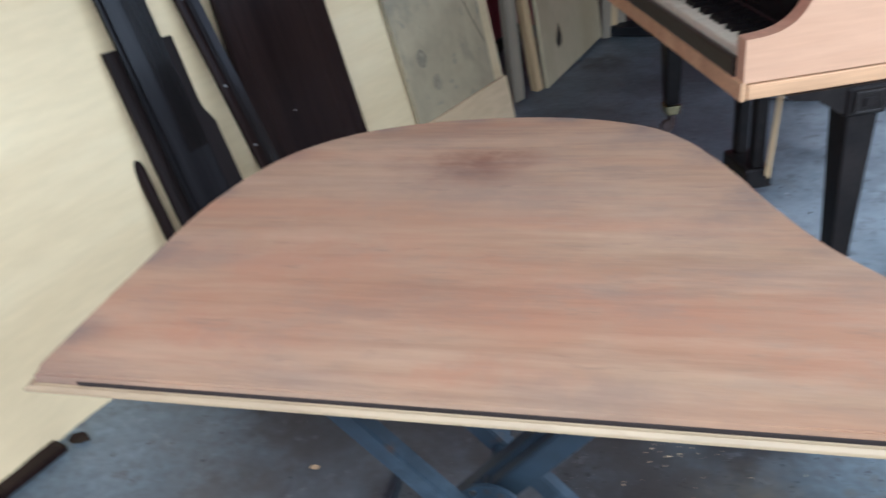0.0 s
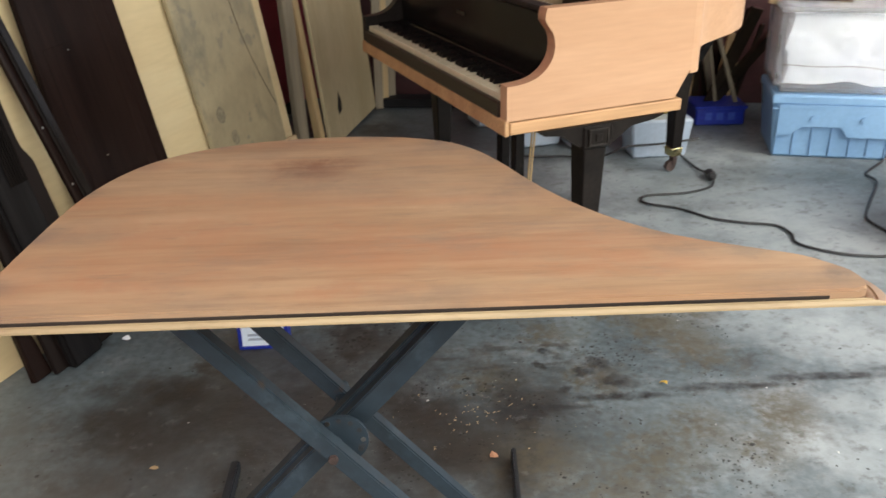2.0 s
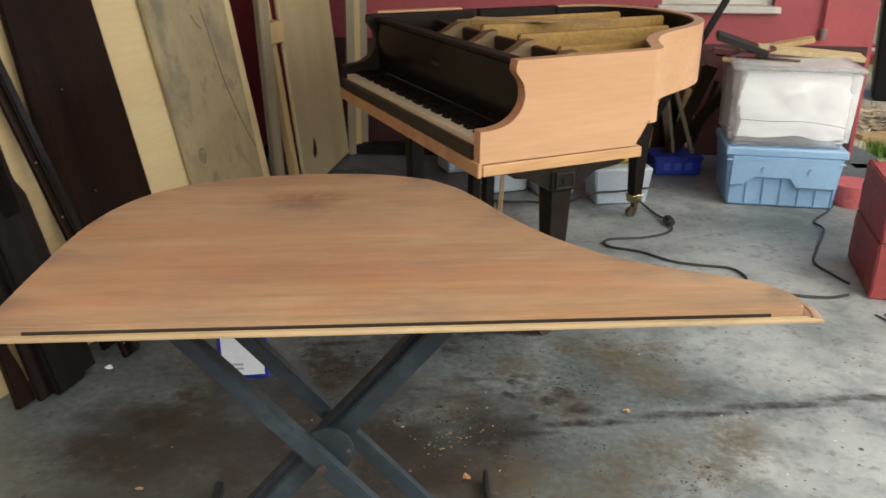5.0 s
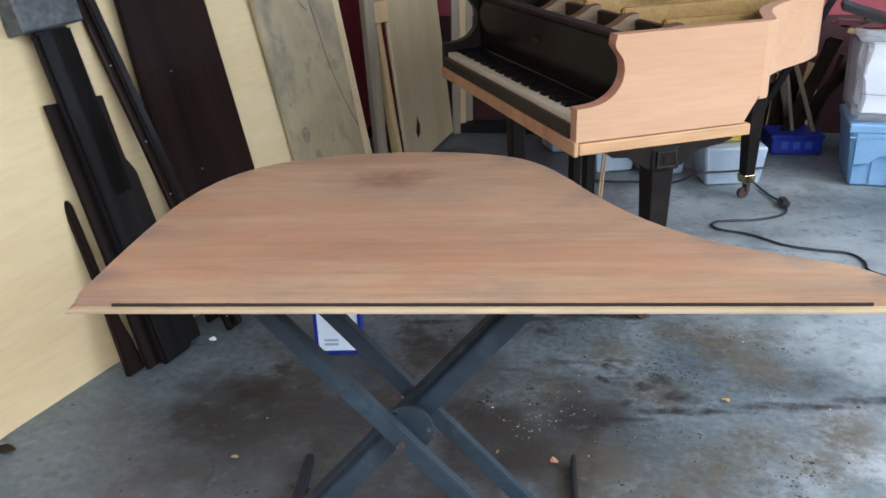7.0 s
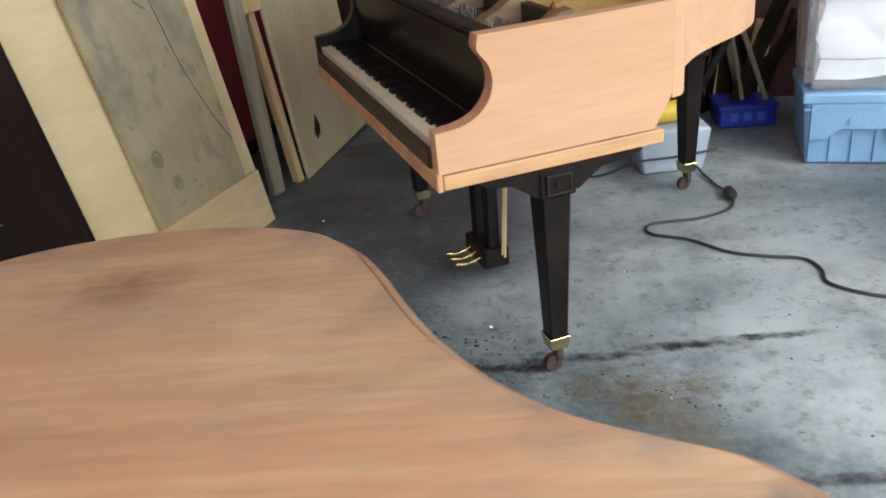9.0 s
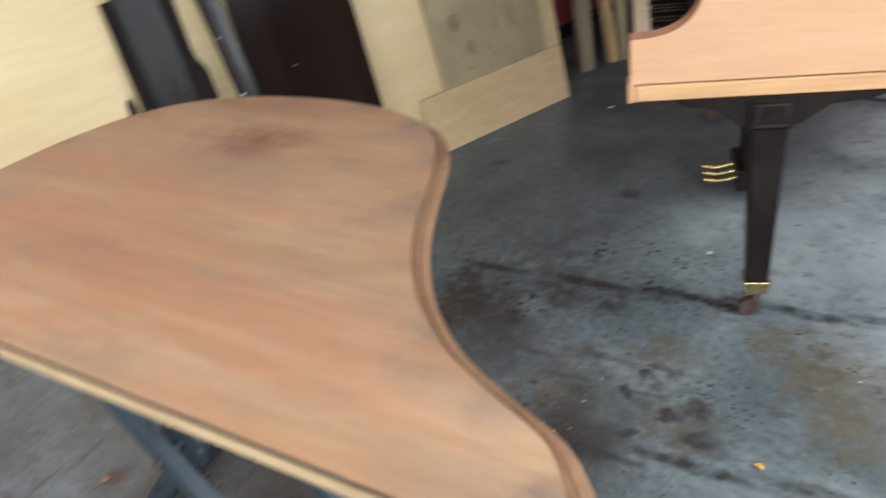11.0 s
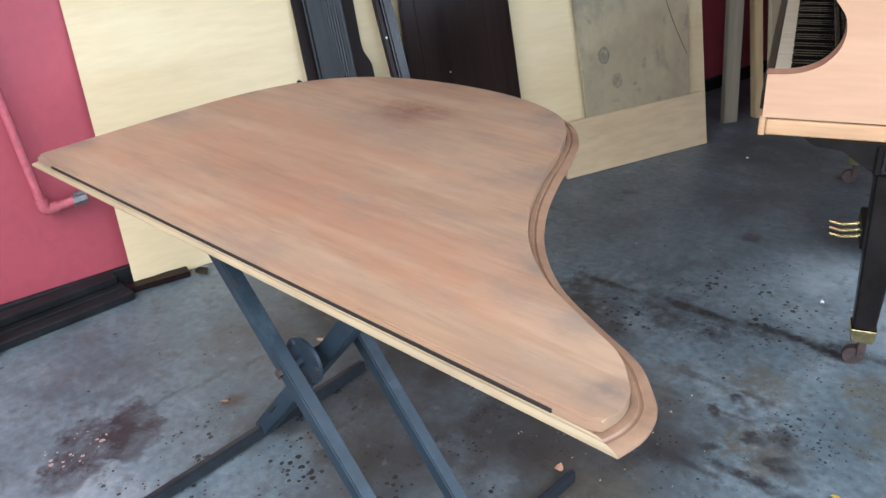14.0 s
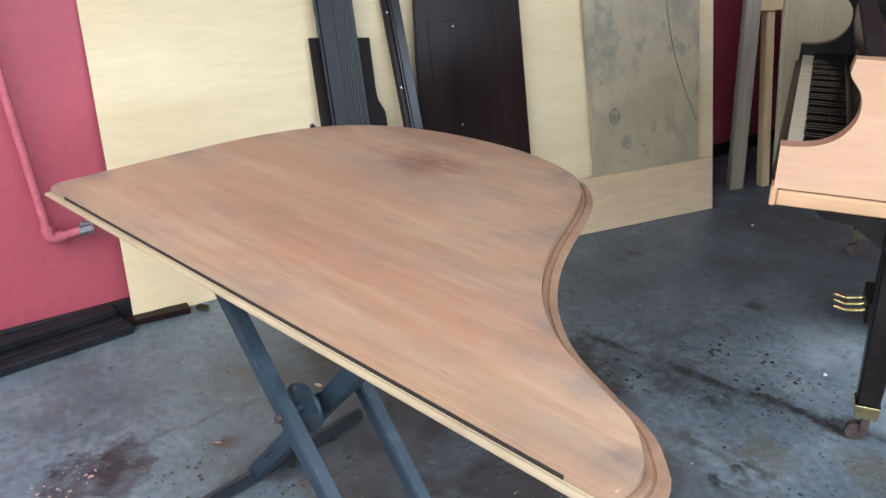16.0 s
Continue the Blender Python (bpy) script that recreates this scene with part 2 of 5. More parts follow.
blot(concrete, [(0.98, 0.815, 0.02), (1.2, 0.855, 0.026), (1.5, 0.885, 0.028), (1.8, 0.917, 0.032), (2.1, 0.942, 0.03), (2.35, 0.962, 0.03)], (0.022, 0.023, 0.025), 0.75, 0.022, 1.0, 16, (0.11, 1, 1))
# Shade by the piano and in the back corner, painted into the concrete.
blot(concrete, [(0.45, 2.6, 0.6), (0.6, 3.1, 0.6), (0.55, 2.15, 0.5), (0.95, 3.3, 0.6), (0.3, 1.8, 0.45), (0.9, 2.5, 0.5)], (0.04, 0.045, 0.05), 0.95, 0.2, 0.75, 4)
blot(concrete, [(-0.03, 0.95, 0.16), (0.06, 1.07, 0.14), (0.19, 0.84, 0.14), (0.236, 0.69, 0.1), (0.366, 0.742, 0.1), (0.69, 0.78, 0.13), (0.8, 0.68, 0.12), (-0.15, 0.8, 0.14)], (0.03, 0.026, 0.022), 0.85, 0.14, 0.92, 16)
blot(concrete, [(1.38, 1.24, 0.11), (1.46, 1.12, 0.12), (1.38, 0.72, 0.13), (1.63, 0.79, 0.13), (1.5, 0.62, 0.13), (0.95, 0.6, 0.2), (1.1, 0.45, 0.2), (1.25, 1.33, 0.1), (1.55, 1.3, 0.1)], (0.085, 0.073, 0.05), 0.9, 0.12, 0.8, 34)
blot(concrete, [(1.075, 1.12, 0.034), (1.06, 1.06, 0.034), (1.045, 1.0, 0.034), (1.03, 0.94, 0.034), (1.015, 0.88, 0.034), (0.965, 0.86, 0.045), (1.24, 0.915, 0.04), (1.15, 1.04, 0.026), (1.185, 1.025, 0.024), (1.21, 0.985, 0.024), (1.2, 0.95, 0.026), (0.9, 0.98, 0.05)], (0.05, 0.054, 0.055), 0.85, 0.03, 0.75, 22)
blot(concrete, [(0.72, 1.075, 0.016), (0.9, 1.122, 0.018), (1.05, 1.128, 0.014), (0.86, 1.02, 0.014), (1.05, 1.03, 0.012)], (0.045, 0.045, 0.043), 0.8, 0.02, 0.85, 22, (0.16, 1, 1))
# Wet brown stain below the lid, darkened further to paint in the lid's shade.
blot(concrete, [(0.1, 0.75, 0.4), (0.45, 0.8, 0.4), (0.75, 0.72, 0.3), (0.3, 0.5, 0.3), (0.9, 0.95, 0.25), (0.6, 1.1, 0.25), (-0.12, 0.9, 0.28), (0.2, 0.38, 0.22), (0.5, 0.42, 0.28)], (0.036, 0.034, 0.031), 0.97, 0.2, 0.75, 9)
streaks(concrete, (0.05, 0.048, 0.044), 15.0, (1, 1, 1), 0.57, 0.66, 0.42, 7, 0.65, 17.0)
streaks(concrete, (0.24, 0.252, 0.255), 19.0, (1, 1, 1), 0.6, 0.67, 0.18, 7, 0.65, 23.0)
speckle(concrete, (0.012, 0.011, 0.011), 62, 0.66, 0.95, [(0.35, 0.3, 0.38), (0.18, 0.12, 0.28), (0.5, 0.15, 0.3), (0.8, 1.5, 0.4), (0.5, 1.25, 0.26), (0.65, 0.35, 0.25)])
speckle(concrete, (0.012, 0.011, 0.01), 85, 0.42, 0.85, [(1.05, 0.65, 0.5), (0.6, 0.8, 0.6), (1.4, 0.5, 0.3), (1.3, 1.2, 0.5)])
streaks(concrete, (0.04, 0.036, 0.03), 22.0, (1, 1, 1), 0.56, 0.68, 0.55, 8, 0.7, 11.0)
speckle(concrete, (0.012, 0.011, 0.012), 54, 0.46, 0.95, [(0.3, 0.2, 0.36), (0.15, 0.4, 0.3), (0.55, 0.05, 0.3), (0.05, 0.2, 0.2)])
speckle(concrete, (0.016, 0.016, 0.016), 29, 0.2, 0.9, [(0.8, 1.0, 4.0)])
speckle(concrete, (0.4, 0.38, 0.34), 130, 0.2, 0.5, [(0.75, 0.82, 0.26), (0.5, 0.7, 0.2), (0.3, 0.6, 0.2)])
speckle(concrete, (0.6, 0.6, 0.58), 19, 0.085, 0.85, [(1.2, 1.2, 2.5)])
speckle(concrete, (0.34, 0.24, 0.2), 66, 0.95, 0.85, [(-0.13, -0.067, 0.1), (-0.11, -0.02, 0.06)])
red_paint = mat("red_paint", (0.35, 0.062, 0.082), (0.29, 0.05, 0.068), 2.0, 0.5, 0.12, fine=0.08, fscale=30)
red_block = mat("red_block", (0.29, 0.045, 0.05), (0.21, 0.036, 0.04), 5.0, 0.6, 0.5, fine=0.15, fscale=50)
streaks(red_paint, (0.36, 0.075, 0.095), 4.0, (1, 1, 0.6), 0.54, 0.7, 0.5, 9, 0.7)
streaks(red_paint, (0.2, 0.03, 0.04), 7.0, (1, 1, 0.4), 0.58, 0.72, 0.5, 9, 0.7, 3.0)
streaks(red_block, (0.42, 0.16, 0.15), 16.0, (1, 1, 1), 0.62, 0.7, 0.7, 6, 0.6)
dark_red = mat("dark_maroon", (0.05, 0.012, 0.014), (0.035, 0.009, 0.011), 3.0, 0.6, 0.2)
plaster = mat("ceiling_paint", (0.55, 0.53, 0.5), (0.45, 0.43, 0.4), 1.5, 0.8, 0.1)
lid_wood = mat("sanded_mahogany_top", (0.345, 0.228, 0.139), (0.275, 0.168, 0.098), 8.0, 0.46, 0.08, (0.12, 1, 1), fine=0.13, fscale=70, spec=0.34)
streaks(lid_wood, (0.29, 0.132, 0.07), 7.0, (0.13, 1, 1), 0.5, 0.68, 0.5, 6, 0.55, 1.7)
streaks(lid_wood, (0.21, 0.16, 0.122), 11.0, (0.13, 1, 1), 0.54, 0.72, 0.36, 8, 0.62, 4.4)
streaks(lid_wood, (0.19, 0.105, 0.066), 38.0, (0.05, 1, 1), 0.56, 0.74, 0.3, 8, 0.6, 9.2)
streaks(lid_wood, (0.46, 0.32, 0.21), 6.0, (0.2, 1, 1), 0.52, 0.7, 0.45, 8, 0.6, 6.6)
blot(lid_wood, [(0.35, 0.55, 0.26), (0.62, 0.52, 0.22), (0.22, 0.36, 0.2), (0.75, 0.42, 0.14)], (0.43, 0.305, 0.2), 0.98, 0.08, 0.3, 9, (0.6, 1, 1))
blot(lid_wood, [(0.35, 0.2, 0.085), (0.65, 0.17, 0.09), (0.95, 0.12, 0.07), (0.2, 0.1, 0.05), (0.55, 0.29, 0.05)], (0.32, 0.14, 0.075), 0.98, 0.09, 0.36, 14, (0.2, 1, 1))
blot(lid_wood, [(0.3, 0.3, 0.1), (0.75, 0.22, 0.12), (0.55, 0.06, 0.05), (1.0, 0.12, 0.06), (0.2, 0.12, 0.07)], (0.32, 0.15, 0.085), 0.95, 0.06, 0.6, 12, (0.22, 1, 1))
blot(lid_wood, [(0.43, 0.6, 0.12), (0.5, 0.63, 0.07)], (0.15, 0.065, 0.04), 0.95, 0.05, 0.95, 10, (0.7, 1, 1))
blot(lid_wood, [(0.02, 0.1, 0.067), (0.015, 0.3, 0.057), (0.03, 0.5, 0.057), (0.1, 0.66, 0.067), (0.25, 0.765, 0.057), (0.4, 0.795, 0.057), (0.58, 0.8, 0.057), (0.72, 0.755, 0.057), (0.82, 0.64, 0.057), (0.88, 0.5, 0.053), (0.95, 0.36, 0.053), (1.07, 0.23, 0.053), (1.2, 0.15, 0.049), (1.3, 0.06, 0.049)], (0.14, 0.11, 0.09), 0.98, 0.05, 0.8, 12)
blot(lid_wood, [(0.05, 0.0, 0.07), (0.06, 0.3, 0.06), (0.5, 0.5, 0.1), (0.85, 0.45, 0.08), (1.25, 0.03, 0.06), (0.7, 0.03, 0.06), (0.75, 0.7, 0.06), (1.12, 0.16, 0.05), (0.35, 0.03, 0.05)], (0.18, 0.135, 0.105), 0.95, 0.05, 0.5, 14, (0.35, 1, 1))
streaks(lid_wood, (0.25, 0.175, 0.12), 20.0, (0.45, 1, 1), 0.5, 0.68, 0.55, 10, 0.7, 12.0)
streaks(lid_wood, (0.17, 0.085, 0.05), 13.0, (0.08, 1, 1), 0.58, 0.72, 0.36, 9, 0.68, 21.0)
streaks(lid_wood, (0.17, 0.115, 0.08), 75.0, (0.2, 1, 1), 0.6, 0.75, 0.4, 6, 0.6, 15.0)
streaks(lid_wood, (0.35, 0.15, 0.078), 9.0, (0.09, 1, 1), 0.54, 0.68, 0.3, 7, 0.6, 31.0)
streaks(lid_wood, (0.44, 0.31, 0.2), 10.0, (0.16, 1, 1), 0.54, 0.7, 0.38, 9, 0.68, 37.0)
streaks(lid_wood, (0.15, 0.112, 0.09), 7.0, (0.22, 1, 1), 0.54, 0.7, 0.5, 9, 0.68, 43.0)
streaks(lid_wood, (0.2, 0.1, 0.057), 17.0, (0.07, 1, 1), 0.54, 0.7, 0.42, 8, 0.65, 51.0)
lip_wood = mat("raw_edge_wood", (0.34, 0.26, 0.15), (0.24, 0.175, 0.098), 9, 0.55, 0.1, GRAIN_X, fine=0.15, fscale=90)
streaks(lip_wood, (0.19, 0.125, 0.07), 14.0, (0.25, 1, 1), 0.54, 0.68, 0.7, 8, 0.65)
mould_wood = mat("sanded_moulding", (0.28, 0.17, 0.1), (0.18, 0.1, 0.06), 9, 0.5, 0.1, fine=0.15, fscale=60)
worn_edge = mat("worn_veneer_edge", (0.5, 0.36, 0.24), (0.34, 0.22, 0.135), 14, 0.5, 0.1, fine=0.2, fscale=60)
groove = mat("dark_groove", (0.012, 0.010, 0.010), (0.03, 0.022, 0.018), 14, 0.7, 0.1, GRAIN_X, spec=0.2)
case_wood = mat("sanded_case_mahogany", (0.54, 0.325, 0.2), (0.47, 0.272, 0.16), 4, 0.45, 0.04, (0.1, 1, 1), fine=0.06, fscale=90, spec=0.2)
trim_wood = mat("raw_trim_wood", (0.55, 0.33, 0.175), (0.4, 0.22, 0.115), 8, 0.5, 0.08, GRAIN_X, fine=0.15, fscale=90, spec=0.25)
arm_edge = mat("reddish_edge_wood", (0.48, 0.26, 0.16), (0.38, 0.18, 0.105), 8, 0.5, 0.08, fine=0.15)
streaks(case_wood, (0.62, 0.39, 0.25), 6.0, (0.08, 1, 1), 0.5, 0.68, 0.5, 8, 0.6)
streaks(case_wood, (0.43, 0.215, 0.12), 14.0, (0.05, 1, 1), 0.57, 0.7, 0.4, 8, 0.6, 4.0)
ebony = mat("black_lacquer", (0.005, 0.004, 0.004), (0.009, 0.007, 0.0065), 6, 0.22, 0.02, fine=0.2, spec=0.16)
leg_black = mat("worn_black_finish", (0.007, 0.0058, 0.0054), (0.014, 0.011, 0.0098), 7, 0.34, 0.06, fine=0.3, spec=0.15)
streaks(leg_black, (0.07, 0.06, 0.052), 18.0, (1, 1, 0.5), 0.66, 0.72, 0.5, 6, 0.6, 2.0)
scuffed_leg = mat("scuffed_leg_finish", (0.03, 0.026, 0.023), (0.012, 0.01, 0.009), 40, 0.4, 0.08, fine=0.3, spec=0.2)
slip_wood = mat("dark_slip_wood", (0.014, 0.010, 0.007), (0.028, 0.019, 0.012), 8, 0.38, 0.05, GRAIN_Y, spec=0.3)
dark_wood = mat("dark_stained_wood", (0.0085, 0.005, 0.0044), (0.016, 0.0088, 0.0072), 5, 0.24, 0.05, GRAIN_Z, fine=0.3, fscale=70, spec=0.1)
streaks(dark_wood, (0.015, 0.0085, 0.0068), 6.0, (1, 1, 0.1), 0.52, 0.7, 0.8, 8, 0.6)
matte_dark = mat("matte_dark_wood", (0.008, 0.0055, 0.005), (0.014, 0.009, 0.0078), 5, 0.62, 0.06, GRAIN_Z, fine=0.3, spec=0.12)
worn_black = mat("scuffed_black_finish", (0.03, 0.033, 0.036), (0.075, 0.085, 0.09), 14, 0.35, 0.1, fine=0.4, fscale=60, spec=0.3)
gloss_black = mat("glossy_black_lacquer", (0.008, 0.0065, 0.006), (0.014, 0.011, 0.01), 6, 0.2, 0.03, GRAIN_Z, fine=0.3, spec=0.28)
post_black = mat("rubbed_black_finish", (0.006, 0.0055, 0.006), (0.013, 0.012, 0.0125), 9, 0.2, 0.06, GRAIN_Z, fine=0.3, spec=0.12)
ivory = mat("ivory", (0.74, 0.67, 0.5), (0.68, 0.6, 0.44), 5, 0.14, 0.0, each=0.05, fine=0.02)
gold = mat("bronze_paint", (0.36, 0.22, 0.075), (0.28, 0.16, 0.05), 6, 0.45, 0.05, metal=0.25)
bare_wood = mat("bare_wood", (0.48, 0.34, 0.19), (0.38, 0.26, 0.14), 7, 0.6, 0.08, GRAIN_X)
bracket_wood = mat("dusty_brown_wood", (0.2, 0.128, 0.068), (0.13, 0.08, 0.042), 9, 0.6, 0.08, GRAIN_X)
steel = mat("steel_pin", (0.45, 0.43, 0.4), (0.3, 0.28, 0.26), 20, 0.35, 0.0, metal=1.0)
brass = mat("polished_brass", (0.66, 0.57, 0.32), (0.5, 0.42, 0.22), 12, 0.2, 0.02, metal=1.0)
rust = mat("rusted_wheel", (0.09, 0.06, 0.055), (0.05, 0.035, 0.03), 30, 0.6, 0.2, metal=0.4)
blue_steel = mat("blue_grey_paint", (0.019, 0.033, 0.047), (0.011, 0.02, 0.028), 6, 0.48, 0.08, fine=0.2, fscale=40)
streaks(blue_steel, (0.05, 0.075, 0.095), 8.0, (1, 1, 1), 0.56, 0.68, 0.6, 9, 0.7)
streaks(blue_steel, (0.05, 0.03, 0.02), 13.0, (1, 1, 1), 0.66, 0.72, 0.8, 6, 0.6, 4.0)
bar_steel = mat("scuffed_bar_steel", (0.017, 0.022, 0.028), (0.01, 0.012, 0.015), 9, 0.45, 0.1, fine=0.3)
black_tube = mat("black_tube", (0.01, 0.01, 0.011), (0.018, 0.018, 0.02), 8, 0.45, 0.05, spec=0.1)
ply = mat("birch_plywood", (0.62, 0.50, 0.30), (0.55, 0.425, 0.243), 3.5, 0.55, 0.06, (0.15, 1, 1), fine=0.06, fscale=60)
streaks(ply, (0.5, 0.37, 0.2), 10.0, (0.12, 1, 1), 0.56, 0.72, 0.4, 8, 0.6, 2.0)
streaks(ply, (0.66, 0.565, 0.36), 5.0, (0.2, 1, 1), 0.54, 0.7, 0.5, 8, 0.6, 5.0)
grey_board = mat("weathered_grey_board", (0.36, 0.298, 0.185), (0.26, 0.215, 0.137), 3.5, 0.6, 0.06, (1, 1, 0.85), fine=0.08, fscale=35)
streaks(grey_board, (0.42, 0.345, 0.215), 2.6, (1, 1, 0.7), 0.52, 0.68, 0.6, 8, 0.65, 3.0)
streaks(grey_board, (0.15, 0.138, 0.1), 5.5, (1, 1, 0.6), 0.51, 0.66, 0.85, 7, 0.62, 8.0)
streaks(grey_board, (0.14, 0.135, 0.11), 13.0, (1, 1, 1), 0.62, 0.68, 0.5, 3, 0.5, 5.0)
knot_wood = mat("board_knot", (0.15, 0.13, 0.09), (0.2, 0.172, 0.115), 70, 0.6, 0.1)
knot_pale = mat("pale_knot", (0.21, 0.18, 0.12), (0.255, 0.215, 0.145), 60, 0.6, 0.1)
low_ply = mat("offcut_plywood", (0.54, 0.41, 0.25), (0.45, 0.325, 0.185), 4, 0.6, 0.08, (0.2, 1, 1), fine=0.1, fscale=50)
pine = mat("pine_lumber", (0.5, 0.36, 0.19), (0.38, 0.26, 0.13), 6, 0.6, 0.1, GRAIN_Z, fine=0.15)
grey_pine = mat("grey_lumber", (0.26, 0.215, 0.15), (0.17, 0.14, 0.1), 6, 0.65, 0.12, GRAIN_Z, fine=0.2)
cream_board = mat("cream_board", (0.45, 0.375, 0.235), (0.37, 0.3, 0.175), 3, 0.55, 0.05, (1, 1, 0.2), fine=0.1)
bin_blue = mat("light_blue_plastic", (0.22, 0.40, 0.62), (0.18, 0.34, 0.55), 5, 0.4, 0.04, fine=0.06)
cobalt = mat("cobalt_plastic", (0.01, 0.03, 0.32), (0.008, 0.02, 0.22), 5, 0.35, 0.03)
cobalt_mark = mat("faded_blue_print", (0.04, 0.09, 0.42), (0.03, 0.07, 0.36), 5, 0.4, 0.0)
clear_plastic = mat("clear_plastic", (0.95, 0.98, 1.0), (0.9, 0.94, 0.98), 5, 0.22, 0.03, fine=0.05, fscale=9)
clear_plastic.node_tree.nodes["Principled BSDF"].inputs["Transmission Weight"].default_value = 0.82
clear_plastic.node_tree.nodes["Principled BSDF"].inputs["IOR"].default_value = 1.12
pale_box = mat("pale_blue_plastic", (0.42, 0.5, 0.6), (0.34, 0.42, 0.52), 5, 0.3, 0.05, fine=0.08)
paper_white = mat("white_paper", (0.86, 0.88, 0.92), (0.78, 0.8, 0.86), 4, 0.6, 0.05, fine=0.05)
carton_white = mat("blue_white_card", (0.78, 0.9, 1.0), (0.7, 0.83, 0.95), 4, 0.35, 0.03, fine=0.05)
rubber = mat("black_rubber", (0.014, 0.014, 0.015), (0.022, 0.022, 0.024), 10, 0.5, 0.05)
yellow_paper = mat("yellow_paper", (0.72, 0.52, 0.06), (0.62, 0.43, 0.05), 6, 0.5, 0.05, fine=0.06)
yellow = mat("dry_yellow_leaf", (0.6, 0.42, 0.06), (0.5, 0.3, 0.04), 40, 0.6, 0.1)
pvc = mat("white_pvc", (0.72, 0.69, 0.66), (0.62, 0.58, 0.56), 3, 0.35, 0.03, fine=0.06)
pink_pipe = mat("pink_painted_pipe", (0.42, 0.1, 0.12), (0.36, 0.08, 0.1), 6, 0.45, 0.08)
grey_metal = mat("grey_metal", (0.3, 0.28, 0.28), (0.2, 0.19, 0.19), 15, 0.4, 0.1, metal=0.7)
bucket_red = mat("faded_red_plastic", (0.42, 0.1, 0.11), (0.36, 0.08, 0.09), 5, 0.45, 0.04)
bin_black = mat("black_bin_plastic", (0.009, 0.0095, 0.011), (0.015, 0.016, 0.018), 4, 0.5, 0.05, spec=0.2)
earth = mat("earth", (0.4, 0.37, 0.32), (0.24, 0.24, 0.13), 1.6, 0.9, 0.6, fine=0.35, fscale=20)
paver = mat("stone_paver", (0.55, 0.53, 0.5), (0.4, 0.38, 0.35), 6, 0.8, 0.4, each=0.25)
stone = mat("rubble_stone", (0.58, 0.55, 0.5), (0.42, 0.39, 0.35), 6, 0.8, 0.5, each=0.3)
dead_leaf = mat("dry_leaf_litter", (0.62, 0.53, 0.4), (0.32, 0.24, 0.15), 9, 0.7, 0.1, fine=0.3)
leaf = mat("grass_blade", (0.12, 0.26, 0.04), (0.08, 0.18, 0.03), 4, 0.6, 0.0, each=0.2)
white_frame = mat("white_window_frame", (0.5, 0.5, 0.5), (0.42, 0.42, 0.42), 3, 0.5, 0.02, fine=0.08)
red_box_mat = mat("maroon_plastic", (0.16, 0.015, 0.02), (0.1, 0.01, 0.015), 6, 0.4, 0.03)
glass = bpy.data.materials.new("window_glass")
glass.use_nodes = True
gb = glass.node_tree.nodes["Principled BSDF"]
gb.inputs["Base Color"].default_value = (0.9, 0.95, 0.95, 1)
gb.inputs["Transmission Weight"].default_value = 1.0
gb.inputs["Roughness"].default_value = 0.03


# ---- mesh helpers ----
def bmnew():
    return bmesh.new()


def box(bm, x0, y0, z0, x1, y1, z1, bevel=0.0, seg=1):
    vs = [bm.verts.new((x, y, z)) for z in (z0, z1) for y in (y0, y1) for x in (x0, x1)]
    quads = ((0, 2, 3, 1), (4, 5, 7, 6), (0, 1, 5, 4), (2, 6, 7, 3), (0, 4, 6, 2), (1, 3, 7, 5))
    fs = [bm.faces.new([vs[i] for i in q]) for q in quads]
    if bevel:
        es = list({e for f in fs for e in f.edges})
        bmesh.ops.bevel(bm, geom=es, offset=bevel, segments=seg, affect='EDGES')
    return bm


def taper(bm, c0, h0, c1, h1, bevel=0.0, seg=1):
    """A four-sided piece from a rectangle of half sizes h0 round c0 up to one of h1 round c1."""
    vs = [bm.verts.new((c[0] + sx * h[0], c[1] + sy * h[1], c[2])) for c, h in ((c0, h0), (c1, h1)) for sy in (-1, 1) for sx in (-1, 1)]
    quads = ((0, 2, 3, 1), (4, 5, 7, 6), (0, 1, 5, 4), (2, 6, 7, 3), (0, 4, 6, 2), (1, 3, 7, 5))
    fs = [bm.faces.new([vs[i] for i in q]) for q in quads]
    if bevel:
        bmesh.ops.bevel(bm, geom=list({e for f in fs for e in f.edges}), offset=bevel, segments=seg, affect='EDGES')
    return bm


def cyl(bm, p, q, r0, r1=None, seg=16):
    p, q = Vector(p), Vector(q)
    r1 = r0 if r1 is None else r1
    turn = (q - p).to_track_quat('Z', 'Y')
    rings = []
    for c, r in ((p, r0), (q, r1)):
        rings.append([bm.verts.new(c + turn @ Vector((r * math.cos(2 * math.pi * i / seg), r * math.sin(2 * math.pi * i / seg), 0))) for i in range(seg)])
    for i in range(seg):
        bm.faces.new((rings[0][i], rings[0][(i + 1) % seg], rings[1][(i + 1) % seg], rings[1][i]))
    bm.faces.new(rings[0][::-1])
    bm.faces.new(rings[1])
    return bm


